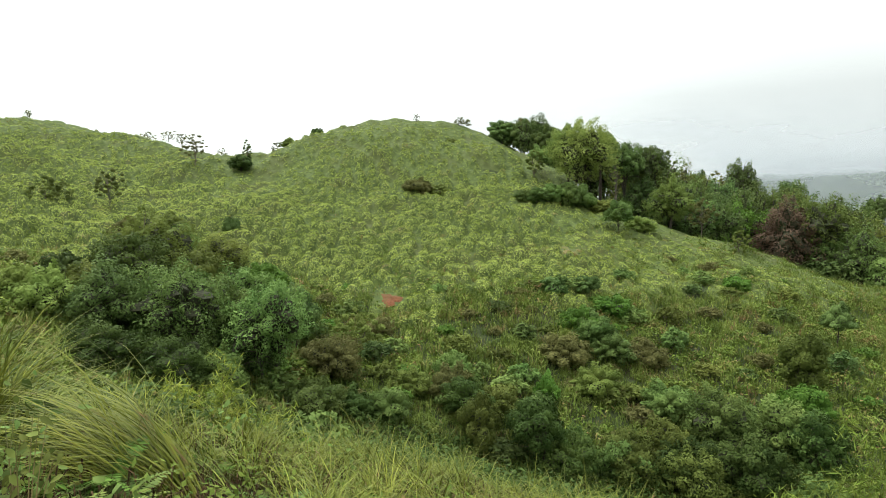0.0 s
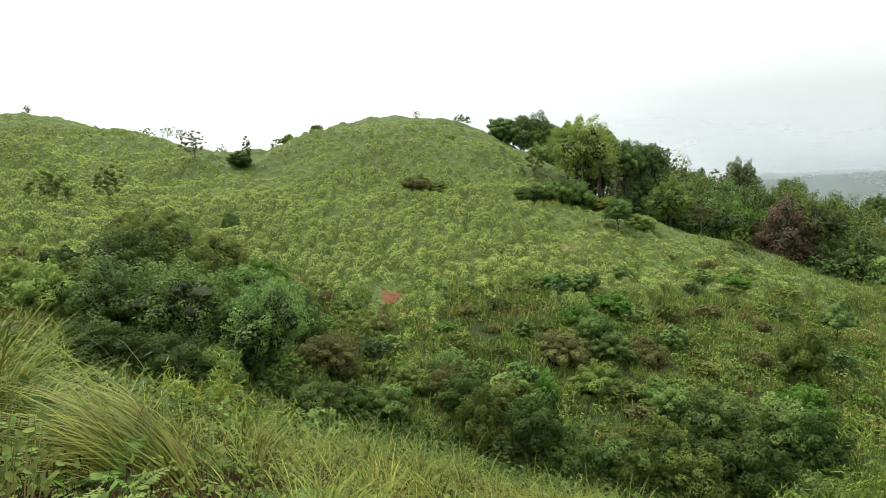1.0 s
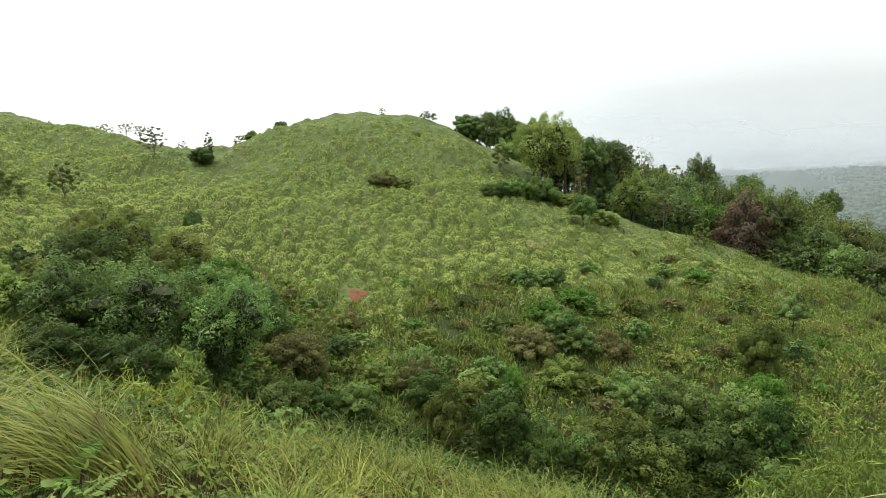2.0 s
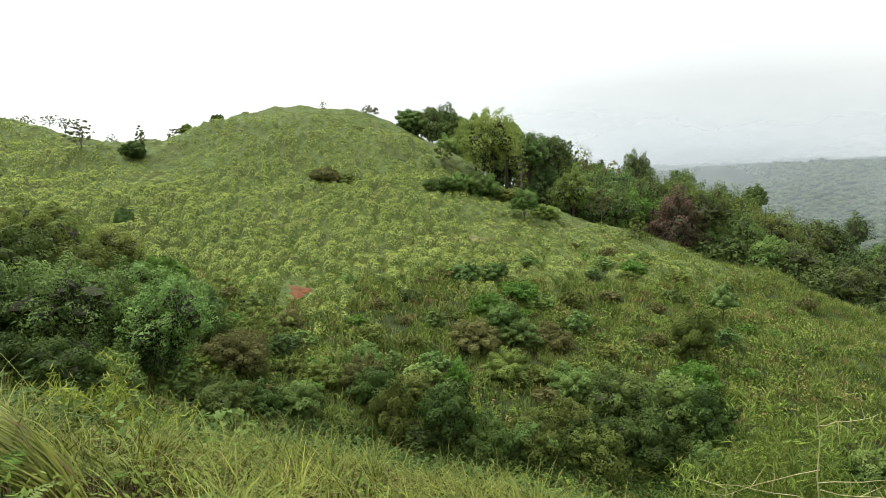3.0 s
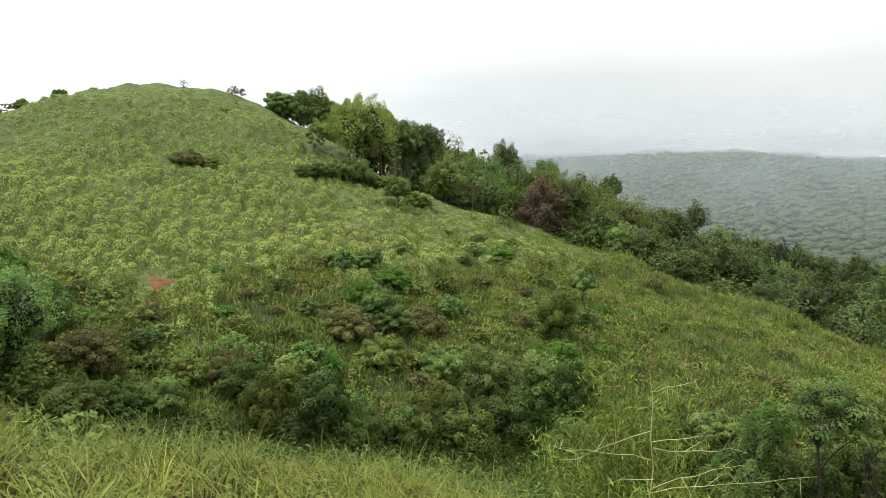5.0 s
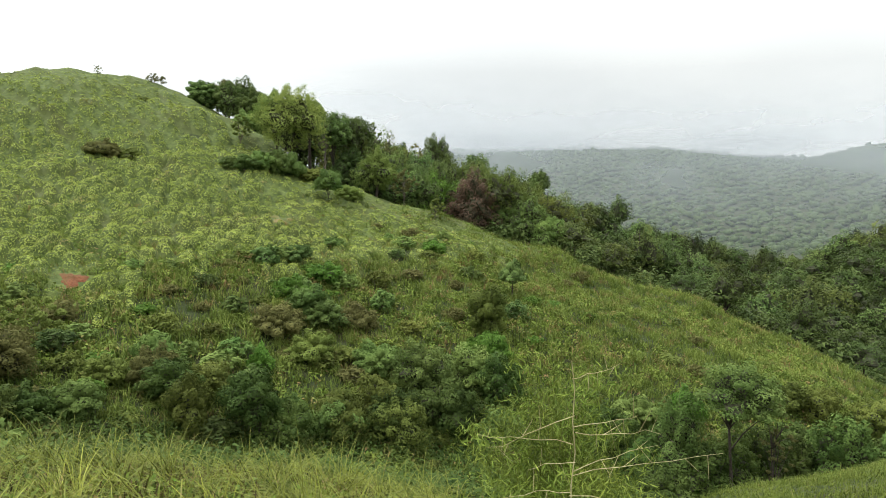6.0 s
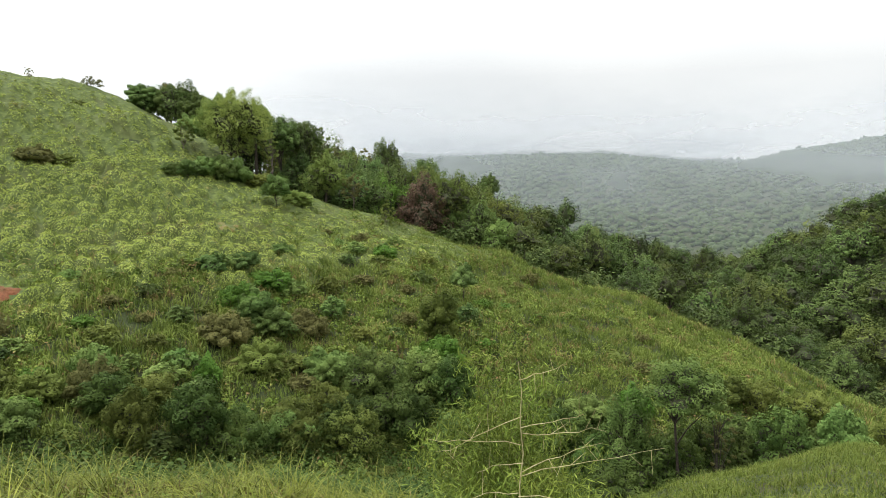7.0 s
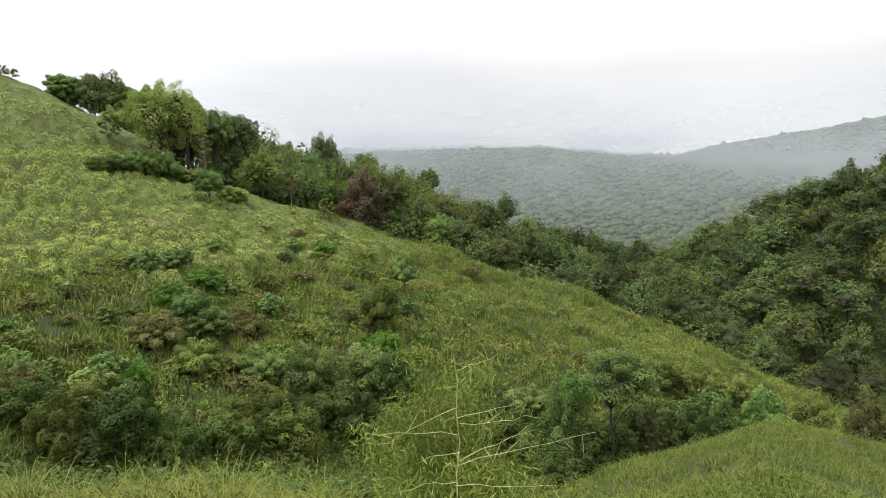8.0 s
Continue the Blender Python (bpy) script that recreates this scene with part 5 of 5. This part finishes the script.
for i, (mat, lab, hh, ww) in enumerate((
        (M_MID, "low mid-green shrub among slope grass", 1.1, 1.6), (M_BRIGHT, "low bright green leafy weed patch among grass", 0.7, 1.7),
        (M_DARK, "low dark green bush among slope grass", 1.2, 1.7), (M_OLIVE, "low olive bush among slope grass", 1.0, 1.8),
        (M_BROWN, "low rust-brown bush among slope grass", 0.9, 1.5), (M_WEED, "low mottled green bush among slope grass", 0.9, 1.6))):
    low_kinds.append(tree("shrub", 900 + i, hh, ww, 0.0, 0.17, 760, mat, M_BARK, lab, "shrub", lumps=30, lump=0.46, stems=3, dense=False, group="low shrubs on the slope"))
az, r, x, y = scatter(rng, 3000, -40, 62, 21, 62)
rs_, zs_ = lines_at(az)
upper = rs_[3] + np.where(az > 20, 12, 1)
keep = (r < np.minimum(upper, rs_[5] - 1)) & (r > rs_[2] - 3) & (rng.uniform(0, 1, 3000) < np.clip(1.0 - (az - 10) / 28, 0.05, 1)) & clear_of(x, y) & (np.hypot(x - BARE[0][0], y - BARE[0][1]) > 3.2)
used, first = [], [True] * 6
for a, d, px, py in zip(az[keep], r[keep], x[keep], y[keep]):
    if len(used) < 250 and all((px - u) ** 2 + (py - v) ** 2 > 1.7 ** 2 for u, v in used):
        used.append((px, py))
        k = int(rng.choice(6, p=(0.24, 0.18, 0.08, 0.2, 0.18, 0.12)))
        (put if first[k] else again)(low_kinds[k], a, d, rng.uniform(0.6, 1.5), rng.uniform(0, 360), rng.uniform(0.45, 0.95), 0.05)
        first[k] = False
drop_unused(low_kinds, first)

# ---- plants on the lookout slope ----
def grass_clump(bearing, distance, count, length, width, lean, spread, material, label, seed, radius=0.22):
    """One big tussock: a mesh of long blades, and thin seed stalks as a part."""
    rng = np.random.default_rng(seed)
    q, a = radius * np.sqrt(rng.uniform(0, 1, count)), rng.uniform(0, 6.28, count)
    foot = np.stack([np.cos(a) * q, np.sin(a) * q, np.full(count, -0.15)], 1)
    thing = new("grass_tussock")
    tagged(thing, label, "grass tussock", "tussocks on the near slope")
    part("foliage", mesh_of("foliage", *blades(rng, foot, length * rng.uniform(0.45, 1.1, count), width * rng.uniform(0.6, 1.2, count), lean, 7, spread, 1.0), material), thing)
    # dead blades, near black so the tussock's foot looks shaded
    q, a = radius * 1.2 * np.sqrt(rng.uniform(0, 1, count // 3)), rng.uniform(0, 6.28, count // 3)
    foot = np.stack([np.cos(a) * q, np.sin(a) * q, np.full(count // 3, -0.12)], 1)
    part("dead_thatch", mesh_of("dead_thatch", *blades(rng, foot, min(length, 1.3) * rng.uniform(0.2, 0.6, count // 3), width * 0.8, np.array(lean) * 0.9, 5, spread * 1.5, 1.8), M_THATCH_SHADE), thing, "brown dead blades, darkened to paint the shade at the base")
    for _ in range(4):
        h = length * rng.uniform(0.8, 1.05)
        b = np.array(lean) * 0.75 + rng.normal(0, 0.10, 2)
        u = np.linspace(0, 1, 8)[:, None]
        path = np.concatenate([u * b * h * (0.15 + 0.85 * u ** 1.4), u * h * (1 - 0.25 * u * u)], 1)
        part("stalk", mesh_of("stalk", *tube(path, 0.0038 * (1.1 - u[:, 0]), 4), M_GREENCANE), thing)
    return put(thing, bearing, distance)


for i, (b_, d_, c_, l_, w_, ln_, sp_, q_) in enumerate((
        (-24.4, 5.7, 760, 2.0, 0.027, (-0.85, 0.05), 0.40, 0.36), (-27.5, 6.6, 240, 0.95, 0.024, (-1.0, 0.0), 0.45, 0.28),
        (-20.0, 7.0, 260, 0.95, 0.022, (-0.75, 0.1), 0.5, 0.25), (-37.6, 7.2, 240, 1.8, 0.024, (0.25, 0.0), 0.35, 0.25),
        (-18.0, 5.6, 260, 1.0, 0.026, (-0.95, -0.2), 0.6, 0.22), (-35.2, 8.0, 240, 1.4, 0.024, (0.2, 0.0), 0.5, 0.28),
        (-12.0, 5.6, 220, 0.9, 0.024, (0.35, -0.2), 0.9, 0.22), (-19.5, 4.7, 160, 0.75, 0.026, (-0.7, -0.3), 0.6, 0.2),
        (-6.0, 7.5, 220, 1.0, 0.020, (-0.4, 0.0), 0.7, 0.22), (5.5, 7.0, 200, 0.9, 0.020, (-0.5, 0.0), 0.7, 0.22),
        (-27.0, 8.6, 260, 1.2, 0.020, (-0.5, 0.0), 0.6, 0.25), (-2.0, 5.4, 200, 0.9, 0.022, (-0.3, -0.4), 0.8, 0.22),
        (-9.0, 9.6, 220, 0.9, 0.020, (-0.8, 0.0), 0.5, 0.3), (14.0, 7.6, 220, 0.85, 0.020, (-0.6, 0.0), 0.7, 0.22))):
    grass_clump(b_, d_, int(1.4 * c_), l_, 0.72 * w_, ln_, sp_, M_TUFT, "large windblown tussock of yellow-green grass", 40 + i, q_)


def oval_leaves(rng, at, out, size, wide=0.55):
    """Broad leaves with a rounded outline, folded along the midrib, the tip hanging."""
    n = len(at)
    out = unit(out + rng.normal(0, 0.25, (n, 3)))
    side = unit(np.cross(out, unit(rng.normal(0, 1, (n, 3)))))
    fore = np.cross(out, side)
    fore[:, 2] -= 0.5
    fore = unit(fore)
    L = size * rng.uniform(0.6, 1.25, (n, 1))
    W = L * wide * 0.5
    mid = lambda u, d: at + fore * L * u - out * L * d
    v = np.stack([mid(0, 0.05), mid(0.3, 0.0), mid(0.68, 0.03), mid(1.0, 0.16),
                  mid(0.26, -0.06) + side * W, mid(0.66, -0.02) + side * W * 0.82,
                  mid(0.26, -0.06) - side * W, mid(0.66, -0.02) - side * W * 0.82], 1)
    o = np.arange(n)[:, None] * 8
    quads = np.concatenate([o + np.array([[1, 2, 5, 4]]), o + np.array([[2, 1, 6, 7]])])
    tris = np.concatenate([o + np.array([q]) for q in ([0, 1, 4], [2, 3, 5], [1, 0, 6], [3, 2, 7])])
    return v.reshape(-1, 3), [quads, tris]


def fern(bearing, distance, size, fronds, material, label, seed):
    """A fern: arching fronds, each a part with its stalk and paired leaflets."""
    rng = np.random.default_rng(seed)
    thing = tagged(new("fern"), label, "fern", "ferns on the near slope")
    for s in range(fronds):
        a = s * 6.28 / fronds + rng.normal(0, 0.3)
        L = size * rng.uniform(0.7, 1.1)
        u = np.linspace(0, 1, 30)[:, None]
        path = np.concatenate([np.array([[math.cos(a), math.sin(a)]]) * L * (0.35 * u + 0.5 * u * u), L * (0.95 * u - 0.55 * u * u)], 1)
        d = unit(np.gradient(path, axis=0))
        side = unit(np.cross(d, np.array([[0, 0, 1.0]])))
        vs, fs = [], []
        for sign in (-1, 1):
            ln = L * 0.30 * np.sin(np.clip(u * 1.08 + 0.10, 0, 1) * 3.1) ** 0.7 * (1 - 0.45 * u)
            tip = path + sign * side * ln + d * ln * 0.35 - np.array([0, 0, 1]) * ln * 0.18 + rng.normal(0, 0.006, path.shape)
            halfway = path * 0.55 + tip * 0.45
            w = 0.30 * L / 30 * 2.0
            vs.append(np.stack([path, halfway + d * w, tip, halfway - d * w], 1)[5:].reshape(-1, 3))
            fs.append(np.arange(4 * 25).reshape(-1, 4) + (sign > 0) * 100)
        frond = part("frond", mesh_of("frond", np.concatenate(vs), np.concatenate(fs), material), thing)
        part("stalk", mesh_of("stalk", *tube(path[::3], 0.0035 * (1.1 - u[::3, 0]), 4), M_GREENCANE), frond)
    return put(thing, bearing, distance)


for i, (b_, d_, s_, n_, m_) in enumerate(((-31.2, 4.5, 0.62, 10, M_YELLOW), (-30.4, 5.6, 0.85, 10, M_BRIGHT), (-28.2, 5.2, 0.6, 9, M_MID), (-21.7, 6.6, 0.55, 9, M_BRIGHT),
                                          (-24.6, 4.7, 0.45, 8, M_BRIGHT), (-15.5, 5.9, 0.6, 9, M_MID), (-9.6, 6.3, 0.5, 8, M_MID), (-33.0, 5.4, 0.5, 8, M_MID))):
    fern(b_, d_, s_, n_, m_, "green fern with arching feathery fronds", 150 + i)


az, r, x, y = scatter(rng, 700, -46, 46, 2.6, 14)
keep = r < lines_at(az)[0][1] + 2
tagged(new("slope_herbs", mesh_of("slope_herbs", *weed_mounds(rng, x[keep], y[keep], 40, 0.07, 0.22, 0.35), M_WEED)),
       "small green herbs growing through the near grass", "herbs", kind="stuff")


def broad_weed(bearing, distance, height, label, seed, leaf=0.13, stems=9, material=None):
    """An upright weed: thin stems carrying broad leaves along their length."""
    rng = np.random.default_rng(seed)
    thing = tagged(new("weed"), label, "weed", "leafy weeds on the near slope")
    for s in range(stems):
        a, h = rng.uniform(0, 6.28), height * rng.uniform(0.6, 1.05)
        u = np.linspace(0, 1, 6)[:, None]
        path = np.concatenate([np.array([[math.cos(a), math.sin(a)]]) * (0.08 + 0.28 * u ** 1.5) * rng.uniform(0.4, 1.2), u * h - 0.1], 1)
        stem = part("stem", mesh_of("stem", *tube(path, 0.006 * (1.1 - 0.8 * u[:, 0]), 5), M_GREENCANE), thing)
        k = int(15 * h)
        v = rng.uniform(0.25, 1.0, k)
        at = np.stack([np.interp(v, u[:, 0], path[:, i]) for i in range(3)], 1) + rng.normal(0, 0.09, (k, 3))
        out = rng.normal(0, 0.4, (k, 3)) + np.array([0.2, -0.6, 0.7])
        part("foliage", mesh_of("foliage", *oval_leaves(rng, at, out, leaf), material or M_OLIVE, True), thing)
    return put(thing, bearing, distance)


broad_weed(-35.0, 4.3, 0.95, "upright broad-leaved weed with pale green leaves", 61, 0.075, 11, M_OLIVE)
broad_weed(-33.0, 6.6, 1.0, "tall broad-leaved weed with large blue-green leaves", 63, 0.13, 6, M_MID)
broad_weed(-36.6, 4.6, 1.0, "upright broad-leaved weed with pale green leaves", 62, 0.075, 9, M_MID)
for i, (b_, d_, h_) in enumerate(((-27.5, 4.3, 0.45), (-13.0, 8.6, 0.6), (-8.0, 9.6, 0.6), (2.0, 9.0, 0.5), (9.0, 8.4, 0.5), (16.0, 8.8, 0.5), (-20.5, 9.2, 0.7), (22.0, 7.8, 0.5))):
    broad_weed(b_, d_, h_, "low leafy green weed growing through grass", 70 + i, 0.11, 6, M_BRIGHT if i % 2 else M_MID)


def bamboo(bearing, distance, height, spread, leafy, leaves, label, seed, bare=None, leaf=0.13, droop=0.5, material=None):
    """A clump of thin arching bamboo: each cane a part, with its narrow leaves; bare: one tall leafless cane with side twigs."""
    rng = np.random.default_rng(seed)
    thing = tagged(new("bamboo"), label, "bamboo")
    for s in range(leafy):
        a, h, out = rng.uniform(0, 6.28), height * rng.uniform(0.5, 0.95), spread * rng.uniform(0.3, 1.0)
        u = np.linspace(0, 1, 8)[:, None]
        path = np.concatenate([np.array([[math.cos(a), math.sin(a)]]) * out * u ** 1.6 + rng.normal(0, 0.04, (1, 2)),
                               h * (np.sin(u * 1.75) / 1.0) - 0.1], 1)
        cane = part("cane", mesh_of("cane", *tube(path, 0.006 * (1.15 - u[:, 0]), 5), M_GREENCANE), thing)
        k = leaves
        v = rng.uniform(0.3, 1.0, k)
        at = np.stack([np.interp(v, u[:, 0], path[:, i]) for i in range(3)], 1) + rng.normal(0, 0.10, (k, 3)) * np.array([1, 1, 0.6])
        part("foliage", mesh_of("foliage", *leaf_cards(rng, at, rng.normal(0, 0.7, (k, 3)) + np.array([0, 0, 0.5]), leaf, 0.13, droop), material or M_BAMBOO), cane)
    if bare:
        u = np.linspace(0, 1, 12)[:, None]
        path = np.concatenate([0.03 * np.sin(u * 9 + 1) * (1 - 0.3 * u) + 0.012 * (-1) ** np.arange(12)[:, None], 0.02 * np.cos(u * 7), u * bare - 0.1], 1)
        main = part("bare_cane", mesh_of("bare_cane", *tube(path, 0.0065 * (1.15 - 0.7 * u[:, 0]), 6), M_CANE), thing, "leafless straw-coloured cane")
        for s, (v, dx, dz, ln) in enumerate(((0.945, 1, 0.47, 0.30), (0.81, 1, 0.20, 0.46), (0.787, 1, 0.08, 0.60), (0.68, 1, 0.45, 0.57), (0.66, 1, 0.28, 1.0),
                                             (0.75, -1, 0.03, 0.70), (0.84, -1, -0.52, 0.62), (0.62, -1, -0.20, 0.5), (0.61, 1, -0.02, 0.78), (0.71, -1, -0.35, 0.32))):
            o = np.array([np.interp(v, u[:, 0], path[:, i]) for i in range(3)])
            w = np.linspace(0, 1, 7)[:, None]
            side = np.array([[dx * 0.79, -dx * 0.61, 0]])
            tw = o + side * ln * w + np.array([[0, 0, 1]]) * (dz * ln * w - 0.02 * ln * np.sin(w * 3.1 + s)) + rng.normal(0, 0.009, (7, 3))
            fine = [tube(tw, 0.0032 * (1.1 - 0.75 * w[:, 0]), 4)]
            for q in (0.35, 0.55, 0.75, 0.9):
                p0 = np.array([np.interp(q, w[:, 0], tw[:, i]) for i in range(3)])
                e = p0 + np.array([rng.normal(0, 0.07), rng.normal(0, 0.05), rng.choice((-1, 1)) * rng.uniform(0.06, 0.22)])
                fine.append(tube(np.linspace(p0, e, 4), np.array([0.0022, 0.0018, 0.0015, 0.0007]), 3))
            part("twig", mesh_of("twig", *join(fine), M_CANE), main)
    return put(thing, bearing, distance)


bamboo(39.3, 4.4, 1.5, 0.9, 16, 150, "bushy green bamboo with one bare straw-coloured cane", 81, 2.53, leaf=0.09)
bamboo(37.4, 5.6, 2.75, 0.8, 24, 230, "tall bushy green bamboo behind the bare cane", 87, leaf=0.10)
bamboo(40.6, 5.9, 2.2, 1.1, 28, 230, "bushy green bamboo behind the bare cane", 88, leaf=0.10)
bamboo(34.4, 6.4, 2.1, 1.0, 22, 200, "low arching green bamboo beside the bare cane", 82, leaf=0.10)
bamboo(37.9, 4.9, 1.7, 0.9, 20, 200, "leafy green bamboo spreading round the bare cane", 89, leaf=0.10)
bamboo(41.6, 5.1, 1.5, 0.8, 16, 180, "leafy green bamboo spreading round the bare cane", 90, leaf=0.10)
bamboo(43.4, 6.8, 1.7, 0.9, 16, 160, "low arching green bamboo beside the bare cane", 83, leaf=0.10)
for i, (b_, d_, h_, w_, n_, k_) in enumerate(((-19.6, 10.6, 1.95, 0.30, 6, 34), (-20.4, 10.9, 1.45, 0.35, 6, 30), (-18.6, 10.8, 1.35, 0.4, 6, 30), (-23.6, 10.8, 1.65, 0.28, 5, 30),
                                              (-22.6, 11.0, 1.2, 0.4, 6, 28), (-14.5, 11.4, 1.3, 0.4, 6, 30), (-16.4, 11.2, 1.1, 0.5, 6, 30))):
    bamboo(b_, d_, h_, w_, n_, k_, "yellow-green leafy bamboo shoots above the grass", 84 + i, leaf=0.20, droop=-0.7, material=M_SHOOT)
